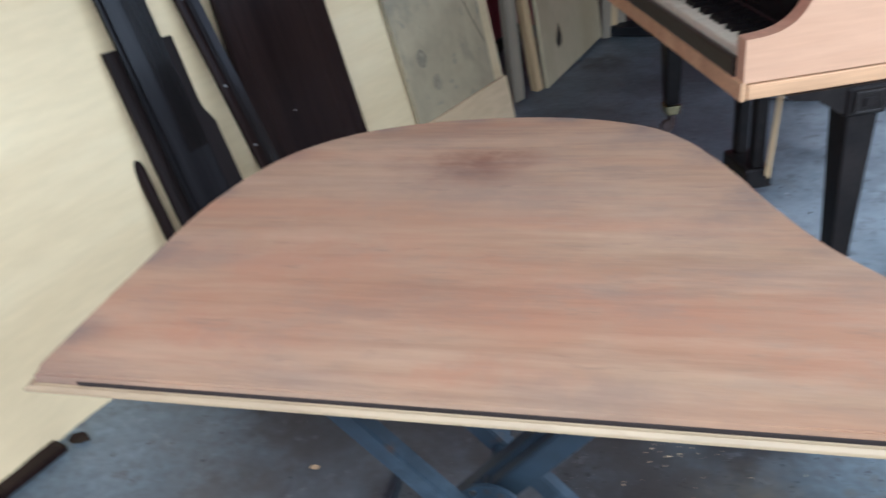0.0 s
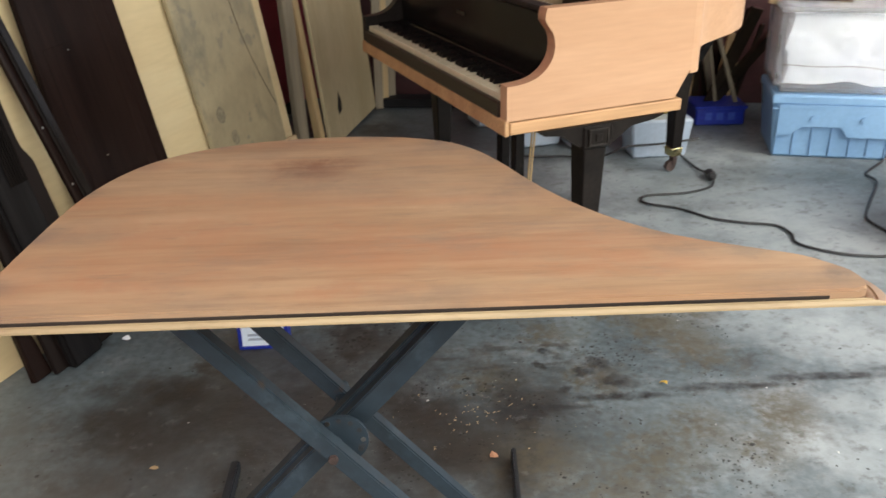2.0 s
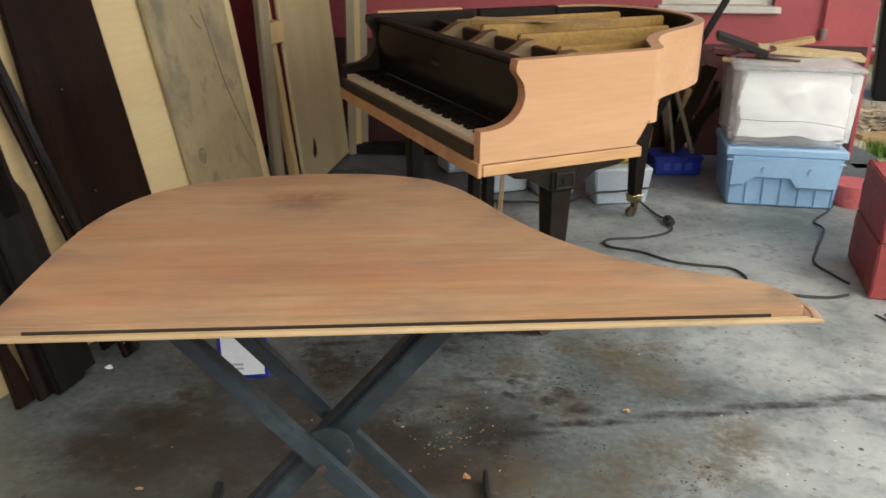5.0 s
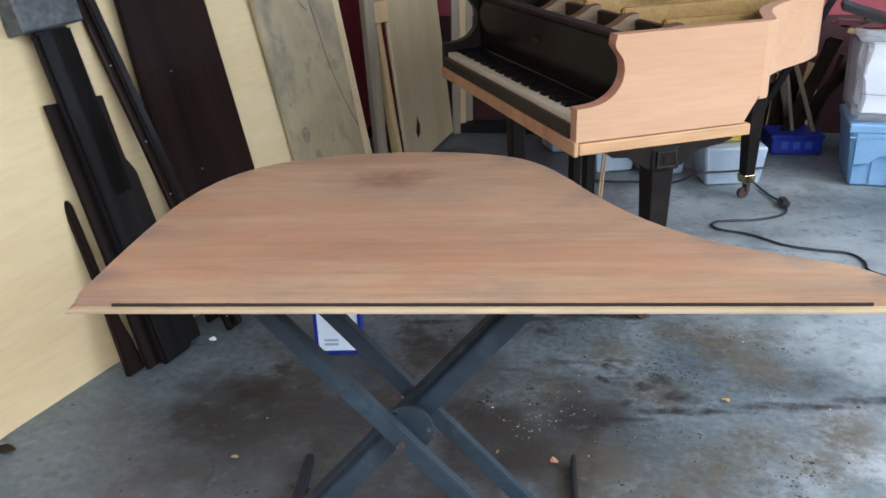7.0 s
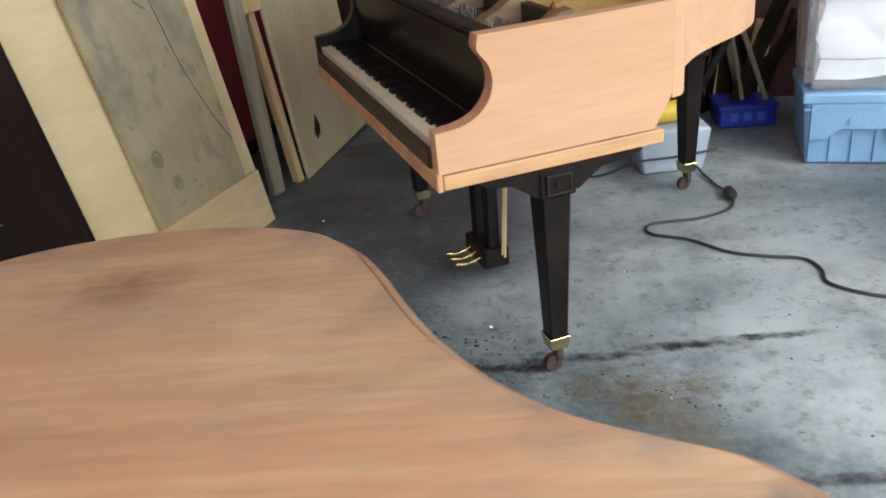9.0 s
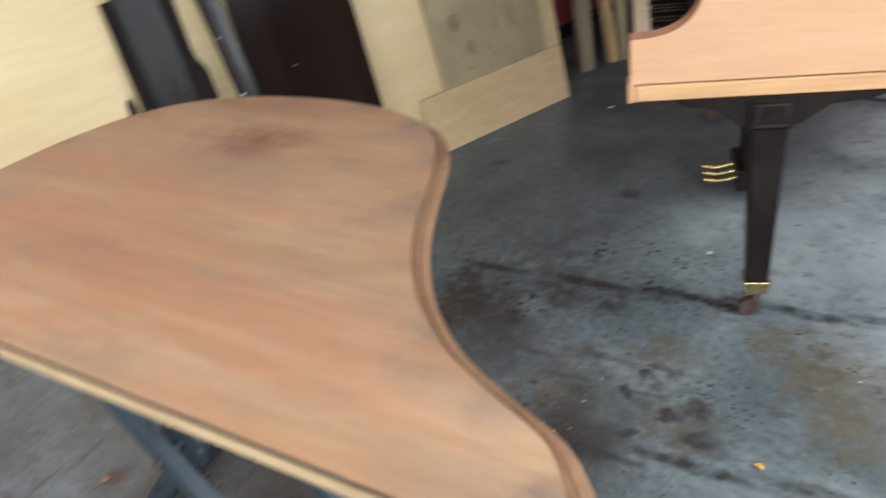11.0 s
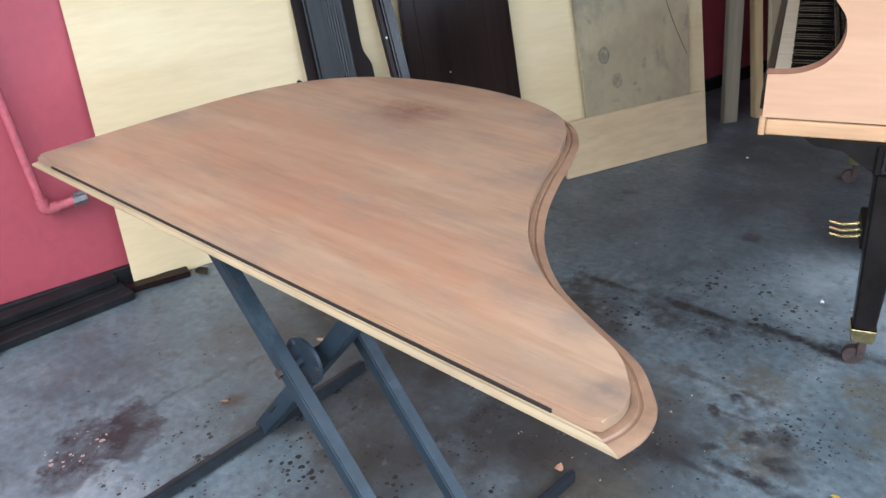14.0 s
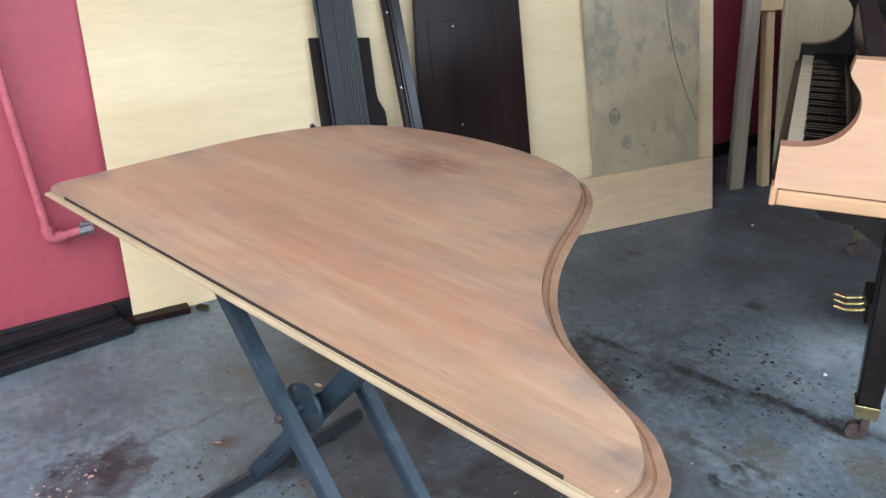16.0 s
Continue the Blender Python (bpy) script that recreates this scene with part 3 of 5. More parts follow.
def tube(bm, pts, r, seg=8):
    """A round cord along points."""
    pts = [Vector(p) for p in pts]
    rings = []
    for i, p in enumerate(pts):
        way = (pts[min(i + 1, len(pts) - 1)] - pts[max(i - 1, 0)]).normalized()
        side = way.cross(Vector((0, 0, 1)))
        side = side.normalized() if side.length > 1e-4 else Vector((1, 0, 0))
        up = side.cross(way)
        rings.append([bm.verts.new(p + r * (math.cos(2 * math.pi * k / seg) * side + math.sin(2 * math.pi * k / seg) * up)) for k in range(seg)])
    for a, b in zip(rings, rings[1:]):
        for k in range(seg):
            bm.faces.new((a[k], a[(k + 1) % seg], b[(k + 1) % seg], b[k]))
    bm.faces.new(rings[0][::-1])
    bm.faces.new(rings[-1])
    return bm


def spline(ctrl, step=6, closed=False):
    """Points along a smooth line through the control points."""
    ctrl = [Vector(c) for c in ctrl]
    n, out = len(ctrl), []
    for i in range(n if closed else n - 1):
        if closed:
            p0, p1, p2, p3 = (ctrl[(i + k) % n] for k in (-1, 0, 1, 2))
        else:
            p0, p1, p2, p3 = ctrl[max(i - 1, 0)], ctrl[i], ctrl[i + 1], ctrl[min(i + 2, n - 1)]
        for s in range(step):
            t = s / step
            out.append(0.5 * (2 * p1 + (p2 - p0) * t + (2 * p0 - 5 * p1 + 4 * p2 - p3) * t * t + (3 * p1 - p0 - 3 * p2 + p3) * t ** 3))
    if not closed:
        out.append(ctrl[-1])
    return out


def prism(bm, outline, z0, z1, top_in=0.0):
    """A flat slab with the given outline (counter-clockwise)."""
    pts = [Vector((p[0], p[1])) for p in outline]
    low = [bm.verts.new((p.x, p.y, z0)) for p in pts]
    high = [bm.verts.new((p.x, p.y, z1)) for p in pts]
    n = len(pts)
    bm.faces.new(low[::-1])
    bm.faces.new(high)
    for i in range(n):
        bm.faces.new((low[i], low[(i + 1) % n], high[(i + 1) % n], high[i]))
    return bm


def strip(bm, outer, inner, z0, z1):
    """An upright band between two open lines."""
    rows = [[bm.verts.new((p[0], p[1], z)) for p in line] for line, z in ((outer, z0), (outer, z1), (inner, z1), (inner, z0))]
    n = len(outer)
    for a, b in ((0, 1), (1, 2), (2, 3), (3, 0)):
        for i in range(n - 1):
            bm.faces.new((rows[a][i], rows[a][i + 1], rows[b][i + 1], rows[b][i]))
    for i in (0, n - 1):
        bm.faces.new([r[i] for r in rows])
    return bm


def mesh_of(name, bm, material, sharp=35):
    bmesh.ops.recalc_face_normals(bm, faces=bm.faces[:])
    me = bpy.data.meshes.new(name)
    bm.to_mesh(me)
    bm.free()
    me.materials.append(material)
    for p in me.polygons:
        p.use_smooth = True
    me.set_sharp_from_angle(angle=radians(sharp))
    return me


def part(name, bm, material, parent=None, label="", m=None):
    """Links a bmesh as one mesh object, under a thing or under a part of it."""
    ob = new(name, bm if isinstance(bm, bpy.types.Mesh) else mesh_of(name, bm, material))
    if m is not None:
        ob.matrix_basis = m
    ob.parent = parent
    return tagged(ob, label)


def thing(name, m, label, category, group=""):
    ob = new(name)
    ob.empty_display_size = 0.05
    ob.matrix_basis = m
    return tagged(ob, label, category, group)


def solid(name, bm, material, m, label, category, group="", kind=""):
    ob = part(name, bm, material, None, "", m)
    return tagged(ob, label, category, group, kind)


# ---- the setting ----
floor_edge = [(-1.8, -4.0), (0.2, -4.0), (2.66, 1.5), (3.6, 3.6), (3.6, 4.4), (-1.8, 4.6)]
solid("floor", prism(bmnew(), floor_edge, -0.12, 0.0), concrete, pose(0, 0, 0), "worn grey concrete garage floor with dark oil stains and painted-in shade", "floor", kind="structure")
solid("ground", prism(bmnew(), [(-400, -400), (400, -400), (400, 400), (-400, 400)], -0.3, -0.1), earth, pose(0, 0, 0), "bare earth and thin grass outside the garage", "ground", kind="structure")

WALL_ANG = -12.0
wl = pose(-0.80, 0.46, 0, 0, 0, WALL_ANG)
solid("wall_left", box(bmnew(), -0.15, -4.6, -0.1, 0.0, 3.75, 2.6, 0.004), red_paint, wl, "rose-red painted masonry garage wall", "wall", kind="structure")
solid("baseboard", box(bmnew(), 0.002, -4.5, 0.0, 0.025, 3.6, 0.06, 0.003), black_tube, wl, "black painted skirting along the red wall", "baseboard", kind="structure")
BACK_ANG = -8.8
wb = pose(0.5, 4.02, 0, 0, 0, BACK_ANG)


def back_wall():
    bm = bmnew()
    wx0, wx1, wz0, wz1 = 1.75, 2.38, 0.87, 1.9
    box(bm, -0.9, 0, -0.1, wx0, 0.16, 2.6)
    box(bm, wx1, 0, -0.1, 2.955, 0.16, 2.6)
    box(bm, wx0, 0, -0.1, wx1, 0.16, wz0)
    box(bm, wx0, 0, wz1, wx1, 0.16, 2.6)
    solid("wall_back", bm, red_paint, wb, "dark red painted back wall of the garage", "wall", kind="structure")
    # Darker maroon band along the lower back wall, set slightly proud.
    solid("trim", box(bmnew(), -0.3, -0.012, 0.0, 2.93, 0.0, 0.66, 0.003), dark_red, wb, "darker maroon band on the lower back wall", "wall panel", kind="structure")
    win = tagged(thing("window_1", wb, "white framed window with a pale sill in the red wall", "window"), kind="structure")
    bm = bmnew()
    box(bm, wx0 - 0.03, -0.04, wz0 - 0.035, wx1 + 0.03, 0.14, wz0 + 0.005, 0.006)
    part("window_sill", bm, white_frame, win)
    for x0, x1, z0, z1 in ((wx0, wx0 + 0.06, wz0, wz1), (wx1 - 0.06, wx1, wz0, wz1), (wx0 + 0.06, wx1 - 0.06, wz0 + 0.006, wz0 + 0.05), (wx0 + 0.06, wx1 - 0.06, wz1 - 0.05, wz1)):
        part("window_frame", box(bmnew(), x0, 0.05, z0, x1, 0.11, z1, 0.004), white_frame, win)
    p = part("pane", box(bmnew(), wx0 + 0.06, 0.078, wz0 + 0.05, wx1 - 0.06, 0.082, wz1 - 0.05), glass, win)
    p.visible_shadow = False


back_wall()
bp = thing("wall_conduit", wb @ pose(2.66, -0.03, 0), "red painted pipe with a grey fitting on the back wall", "pipe")
part("pipe", cyl(bmnew(), (0, 0, 0.72), (0, 0, 2.5), 0.012, seg=12), red_paint, bp)
part("fitting", cyl(bmnew(), (0, 0, 0.70), (0, 0, 0.76), 0.02, seg=8), grey_metal, bp)
part("clip", box(bmnew(), -0.03, 0.0, 1.2, 0.03, 0.03, 1.22, 0.003), grey_metal, bp)
# Unseen ceiling, added overhead; its front is cut short to light the lid.
solid("ceiling", box(bmnew(), -2.2, -1.0, 2.55, 3.3, 5.0, 2.7), plaster, pose(0, 0, 0), "unseen pale garage ceiling, added overhead", "ceiling", kind="structure")

# ---- piano lid on its stand ----
LID_CURVE = [(1.345, 0.0), (1.351, 0.04), (1.342, 0.08), (1.318, 0.112), (1.276, 0.15), (1.2, 0.186), (1.108, 0.235), (1.026, 0.309), (0.958, 0.404), (0.905, 0.508), (0.862, 0.61), (0.81, 0.705), (0.73, 0.778), (0.58, 0.822), (0.4, 0.82), (0.24, 0.78), (0.13, 0.71), (0.06, 0.61), (0.018, 0.46), (0.004, 0.25), (0.0, 0.0)]


def piano_lid():
    lid = thing("piano_lid", pose(0, 0, 0), "sanded mahogany grand piano lid lying on a steel stand", "piano lid")
    curve = [Vector(p[:2]) for p in spline([(*p, 0) for p in LID_CURVE], 6)]
    n = len(curve)
    inner = []
    for i, p in enumerate(curve):
        way = (curve[min(i + 1, n - 1)] - curve[max(i - 1, 0)]).normalized()
        d = 0.033 - 0.009 * min(1.0, i / n / 0.25) - 0.011 * max(0.0, min(1.0, (i / n - 0.55) / 0.35))
        inner.append(p + d * Vector((-way.y, way.x)))
    inner = [Vector((1.311, 0.009))] + [p for p in inner if p.y > 0.014] + [Vector((0.0135, 0.009))]
    m = len(inner)
    outer = [curve[round(i * (n - 1) / (m - 1))] for i in range(m)]
    front_o = [Vector((1.345 * i / 12, 0.0)) for i in range(13)]
    front_i = [Vector((0.0135 + 1.2975 * i / 12, 0.009)) for i in range(13)]
    prof = ((0.0, 0.7495), (0.0, 0.7525), (0.12, 0.7545), (0.5, 0.7568), (0.56, 0.755), (0.64, 0.755), (0.7, 0.758), (0.93, 0.7588), (1.0, 0.7578))

    def lip(name, o, q, material, label):
        bm = bmnew()
        rows = [[bm.verts.new((*(a + (b - a) * f), z)) for a, b in zip(o, q)] for f, z in (*prof, (1.0, 0.7495))]
        for a, b in zip(rows, rows[1:] + rows[:1]):
            for i in range(len(a) - 1):
                bm.faces.new((a[i], a[i + 1], b[i + 1], b[i]))
        part(name, bm, material, lid, label)

    lip("front_lip", front_o, front_i, lip_wood, "pale raw wood front edge")
    lip("moulding", outer, inner, mould_wood, "sloping sanded moulding round the curve")
    part("core", prism(bmnew(), [(1.305, 0.0095), *[(p.x, p.y) for p in inner[1:-1]], (0.02, 0.0095)], 0.7505, 0.7572), mould_wood, lid)
    bm = bmnew()
    prism(bm, [(0.0145, 0.0095), (0.7, 0.0095), (1.3, 0.0095)] + [(p.x, p.y) for p in inner[1:-1]], 0.7573, 0.7725)
    top = [e for e in bm.edges if e.verts[0].co.z > 0.77 and e.verts[1].co.z > 0.77]
    bmesh.ops.bevel(bm, geom=top, offset=0.0042, segments=2, affect='EDGES')
    bm.normal_update()
    for f in bm.faces:
        f.material_index = 1 if 0.2 < f.normal.z < 0.98 and f.calc_center_median().y > 0.02 else 0
    panel = part("top_panel", bm, lid_wood, lid, "sanded reddish mahogany veneer with grey smudges and pale worn edges")
    panel.data.materials.append(worn_edge)
    part("hinge_groove", box(bmnew(), 0.075, 0.0075, 0.7582, 1.258, 0.0094, 0.7642, 0.0006), groove, lid, "dark hinge groove")


piano_lid()


def beam(bm, p, q, w, h, side=(0, 1, 0), bevel=0.003):
    """A bar from p to q, w wide along side and h deep."""
    p, q, s = Vector(p), Vector(q), Vector(side).normalized()
    way = (q - p).normalized()
    up = way.cross(s).normalized()
    s = up.cross(way)
    vs = [bm.verts.new(c + a * s * w / 2 + b * up * h / 2) for c in (p, q) for b in (-1, 1) for a in (-1, 1)]
    quads = ((0, 2, 3, 1), (4, 5, 7, 6), (0, 1, 5, 4), (2, 6, 7, 3), (0, 4, 6, 2), (1, 3, 7, 5))
    fs = [bm.faces.new([vs[i] for i in q4]) for q4 in quads]
    if bevel:
        bmesh.ops.bevel(bm, geom=list({e for f in fs for e in f.edges}), offset=bevel, segments=2, affect='EDGES')
    return bm


def work_stand():
    st = thing("work_stand", pose(0, 0, 0), "blue-grey painted steel x-frame work stand", "work stand")
    part("leg", beam(bmnew(), (0.82, 0.174, 0.025), (0.212, 0.175, 0.735), 0.03, 0.034), blue_steel, st)
    part("leg", beam(bmnew(), (0.815, 0.35, 0.025), (0.205, 0.362, 0.735), 0.03, 0.032), blue_steel, st)
    for off, name in ((-0.0195, "leg"), (0.0195, "leg")):
        way = Vector((0.631, -0.025, 0.715)).normalized().cross(Vector((0, 1, 0))) * off
        part(name, beam(bmnew(), Vector((0.197, 0.292 - off * 0.7, 0.02)) - way * 0.2, Vector((0.828, 0.267 - off * 0.7, 0.735)) - way * 0.2, 0.036, 0.04), blue_steel, st)
    hub = part("hub_plate", cyl(bmnew(), (0.513, 0.209, 0.387), (0.513, 0.216, 0.387), 0.052, seg=32), blue_steel, st, "round drilled steel hub plate")
    for i in range(12):
        a = 2 * math.pi * i / 12
        part("bolt_hole", cyl(bmnew(), (0.513 + 0.042 * math.cos(a), 0.2075, 0.387 + 0.042 * math.sin(a)), (0.513 + 0.042 * math.cos(a), 0.2095, 0.387 + 0.042 * math.sin(a)), 0.005, seg=8), rubber if i % 4 else steel, hub)
    part("pivot", cyl(bmnew(), (0.505, 0.172, 0.385), (0.505, 0.39, 0.385), 0.011), blue_steel, st)
    part("pivot_nut", cyl(bmnew(), (0.505, 0.152, 0.385), (0.505, 0.16, 0.385), 0.009, seg=6), rust, st)
    part("foot_bar", beam(bmnew(), (0.215, -0.07, 0.022), (0.205, 0.60, 0.022), 0.02, 0.032, (1, 0, 0)), bar_steel, st, "scuffed black steel foot bar")
    part("foot_bar", beam(bmnew(), (0.855, 0.08, 0.02), (0.876, 0.61, 0.02), 0.012, 0.036, (1, 0, 0)), bar_steel, st, "scuffed black steel foot bar")
    part("end_cap", box(bmnew(), 0.195, -0.083, 0.003, 0.236, -0.068, 0.042, 0.004), mould_wood, st, "worn brown end cap")
    part("top_rail", beam(bmnew(), (0.165, 0.12, 0.724), (0.165, 0.62, 0.724), 0.04, 0.034, (1, 0, 0)), blue_steel, st)
    part("top_rail", beam(bmnew(), (0.855, 0.10, 0.724), (0.855, 0.42, 0.724), 0.04, 0.034, (1, 0, 0)), blue_steel, st)
    part("slot", beam(bmnew(), (0.272, 0.256, 0.115), (0.305, 0.255, 0.152), 0.006, 0.008, bevel=0), rubber, st, "dark slot in the channel leg")
    tag = beam(bmnew(), (0.7515, 0.1582, 0.105), (0.723, 0.1582, 0.138), 0.003, 0.026, bevel=0)
    part("label", tag, paper_white, st, "small white sticker")


work_stand()

# ---- grand piano ----
PIANO = pose(0.921, 1.282, 0, 0, 0, 21)


def grand_piano():
    gp = thing("grand_piano", PIANO, "stripped baby grand piano with sanded mahogany case and no lid", "piano")
    w = 1.32
    # treble cheek with its scooped arm
    scoop = [(0.0, 0.753), (0.04, 0.755), (0.08, 0.763), (0.115, 0.782), (0.14, 0.813), (0.149, 0.848), (0.143, 0.885), (0.122, 0.915), (0.116, 0.93), (0.121, 0.958)]
    sc = [(p.x, p.y) for p in spline([(*p, 0) for p in scoop], 4)]
    prof = [(0.0, 0.652)] + [(0.575, 0.652), (0.6245, 0.735), (0.6245, 0.961)] + sc[::-1]

    def cheek(b0, b1, material, name, label):
        bm = bmnew()
        lo = [bm.verts.new((a, b0, z)) for a, z in prof]
        hi = [bm.verts.new((a, b1, z)) for a, z in prof]
        n = len(prof)
        bm.faces.new(lo)
        bm.faces.new(hi[::-1])
        for i in range(n):
            bm.faces.new((lo[i], hi[i], hi[(i + 1) % n], lo[(i + 1) % n]))
        part(name, bm, material, gp, label)

    cheek(0.0, 0.042, case_wood, "cheek", "bare sanded cheek with a scooped arm")
    cheek(w - 0.042, w, leg_black, "cheek", "black cheek with a scooped arm")
    bm = bmnew()
    rows = [[bm.verts.new((a - 0.0015, b, z + 0.0015)) for a, z in sc] for b in (0.001, 0.041)]
    for i in range(len(sc) - 1):
        bm.faces.new((rows[0][i], rows[0][i + 1], rows[1][i + 1], rows[1][i]))
    part("arm_edge", bm, arm_edge, gp, "reddish worn edge of the arm")
    # bent rim
    bend = [(0.625, 0.0), (0.66, 0.012), (0.692, 0.05), (0.728, 0.11), (0.775, 0.18), (0.84, 0.25), (0.93, 0.32), (1.04, 0.38), (1.165, 0.445), (1.285, 0.54), (1.375, 0.67), (1.425, 0.82), (1.43, 0.98), (1.395, 1.13), (1.31, 1.25), (1.18, 1.312), (1.05, 1.32)]
    line = [Vector(p[:2]) for p in spline([(*p, 0) for p in bend], 5)]
    def shift(d):
        return [Vector((p.x - (q.y) * d, p.y + (q.x) * d)) for p, q in ((line[i], (line[min(i + 1, len(line) - 1)] - line[max(i - 1, 0)]).normalized()) for i in range(len(line)))]
    part("rim", strip(bmnew(), shift(0), shift(0.04), 0.722, 0.961), case_wood, gp, "bare bent rim of sanded mahogany")
    part("rim_lining", strip(bmnew(), shift(0.0405), shift(0.046), 0.80, 0.955), leg_black, gp, "blackened inner face of the rim")
    part("rim_lining", box(bmnew(), 0.16, 0.0425, 0.80, 0.62, 0.048, 0.955), leg_black, gp)
    part("spine", box(bmnew(), 0.647, w - 0.042, 0.745, 1.06, w, 0.961, 0.003), leg_black, gp, "black straight side")
    part("spine_cap", box(bmnew(), 0.16, w - 0.041, 0.9615, 0.56, w - 0.001, 0.972, 0.003), case_wood, gp, "sanded strip on top of the straight side")
    # key bed, trim and slip
    part("key_bed", box(bmnew(), 0.01, 0.03, 0.613, 0.58, w - 0.03, 0.651, 0.003), leg_black, gp)
    part("trim", box(bmnew(), -0.006, 0.0, 0.607, 0.009, w, 0.654, 0.003), trim_wood, gp, "raw wood front trim")
    part("trim", box(bmnew(), 0.0095, -0.003, 0.611, 0.603, 0.029, 0.6475, 0.003), trim_wood, gp, "raw wood side trim")
    part("key_slip", box(bmnew(), -0.009, 0.043, 0.6545, 0.010, w - 0.043, 0.700, 0.004), slip_wood, gp, "dark key slip")
    kw = 1.23 / 52
    key = mesh_of("white_key", box(bmnew(), 0.012, 0.0002, 0.675, 0.17, kw - 0.0002, 0.7165, 0.0004), ivory)
    for i in range(52):
        part("white_key", key, None, gp, m=pose(0, 0.045 + i * kw, -0.0002 * (i * 7 % 3)))
    bk = bmnew()
    taper(bk, (0.107, 0, 0.71), (0.062, 0.0072), (0.109, 0, 0.7305), (0.059, 0.006), 0.001)
    bkm = mesh_of("black_key", bk, ebony)
    for i in range(51):
        if (51 - i) % 7 in (0, 1, 3, 4, 6):
            part("black_key", bkm, None, gp, m=pose(0, 0.045 + (i + 1) * kw, 0))
    # fallboard and shelf
    part("fallboard", beam(bmnew(), (0.172, w / 2, 0.715), (0.160, w / 2, 0.93), w - 0.09, 0.02, (0, 1, 0)), ebony, gp, "glossy black fallboard")
    part("name_plate", box(bmnew(), 0.1515, 0.63, 0.84, 0.1535, 0.70, 0.852), slip_wood, gp, "small dull bronze emblem bar")
    part("felt_rail", box(bmnew(), 0.145, 0.05, 0.722, 0.160, w - 0.05, 0.734, 0.003), ebony, gp)
    part("stretcher", box(bmnew(), 0.15, 0.043, 0.931, 0.20, w - 0.043, 0.947, 0.004), groove, gp, "black stretcher rail")
    # inside: soundboard, plate struts, pins
    inner = [(0.19, 0.05), (0.61, 0.05)] + [(p.x, p.y) for p in shift(0.047)][2:] + [(0.9, 1.275), (0.19, 1.275)]
    part("soundboard", prism(bmnew(), inner, 0.80, 0.815), bracket_wood, gp, "dusty wooden soundboard")
    part("pin_block", box(bmnew(), 0.20, 0.05, 0.815, 0.42, 1.27, 0.872, 0.004), slip_wood, gp)
    part("plate_rail", box(bmnew(), 0.425, 0.055, 0.815, 0.455, 1.265, 0.925, 0.004), slip_wood, gp)
    for b, a1, z in ((0.30, 0.86, 0.938), (0.58, 1.15, 0.945), (0.88, 1.36, 0.945), (1.12, 1.3, 0.94)):
        part("plate_strut", box(bmnew(), 0.456, b, 0.83, a1, b + 0.028, z, 0.006, 2), gold, gp, "bronze-painted strut")
    for b in (0.16, 0.44, 0.72, 1.0):
        bm = bmnew()
        pr = [(0.21, 0.873), (0.44, 0.873), (0.44, 0.945), (0.40, 0.94), (0.36, 0.915), (0.30, 0.89)]
        lo = [bm.verts.new((a, b, z)) for a, z in pr]
        hi = [bm.verts.new((a, b + 0.05, z)) for a, z in pr]
        bm.faces.new(lo), bm.faces.new(hi[::-1])
        for i in range(len(pr)):
            bm.faces.new((lo[i], hi[i], hi[(i + 1) % len(pr)], lo[(i + 1) % len(pr)]))
        part("bracket", bm, bracket_wood, gp, "curved brown wood bracket")
    part("loose_slat", beam(bmnew(), (0.5, 1.05, 0.953), (0.92, 0.66, 0.958), 0.07, 0.008, (0.7, 0.7, 0)), bare_wood, gp, "loose pale slat across the struts")
    bm = bmnew()
    rng = random.Random(4)
    for i in range(3):
        for j in range(48):
            b = 0.07 + j * 0.025
            if any(abs(b - q - 0.025) < 0.035 for q in (0.16, 0.44, 0.72, 1.0)):
                continue
            cyl(bm, (0.27 + 0.035 * i, b + rng.uniform(-0.004, 0.004), 0.872), (0.272 + 0.035 * i, b, 0.902), 0.0034, seg=6)
    tagged(part("tuning_pins", bm, steel, gp, "rows of steel tuning pins"), kind="stuff")

    # legs
    def leg(a, b, corner):
        lg = part("leg", taper(bmnew(), (a, b, 0.115), (0.026, 0.026), (a, b, 0.535), (0.04, 0.04), 0.004), leg_black, gp, "tapered square black leg")
        part("capital", box(bmnew(), a - 0.05, b - 0.052, 0.535, a + 0.05, b + 0.052, 0.606, 0.005), leg_black, lg)
        part("panel", box(bmnew(), a - 0.03, b - 0.057, 0.548, a + 0.03, b - 0.0515, 0.596, 0.003), leg_black, lg)
        for x0, x1, z0, z1 in ((-0.034, 0.034, 0.593, 0.599), (-0.034, 0.034, 0.545, 0.551), (-0.034, -0.028, 0.5512, 0.5928), (0.028, 0.034, 0.5512, 0.5928)):
            part("frame_strip", box(bmnew(), a + x0, b - 0.060, z0, a + x1, b - 0.0525, z1, 0.0015), scuffed_leg, lg, "worn raised frame on the leg")
        part("boss", box(bmnew(), a - 0.012, b - 0.061, 0.56, a + 0.012, b - 0.0572, 0.584, 0.002), leg_black, lg)
        if corner:
            bm = bmnew()
            pr = [(-0.2, 0.6105), (-0.18, 0.595), (-0.12, 0.588), (-0.08, 0.56), (-0.06, 0.545), (0.06, 0.545), (0.08, 0.56), (0.12, 0.588), (0.2, 0.597), (0.24, 0.6105)]
            lo = [bm.verts.new((a + x, b - 0.045, z - 0.0)) for x, z in pr]
            hi = [bm.verts.new((a + x, b + 0.045, z - 0.0)) for x, z in pr]
            bm.faces.new(lo), bm.faces.new(hi[::-1])
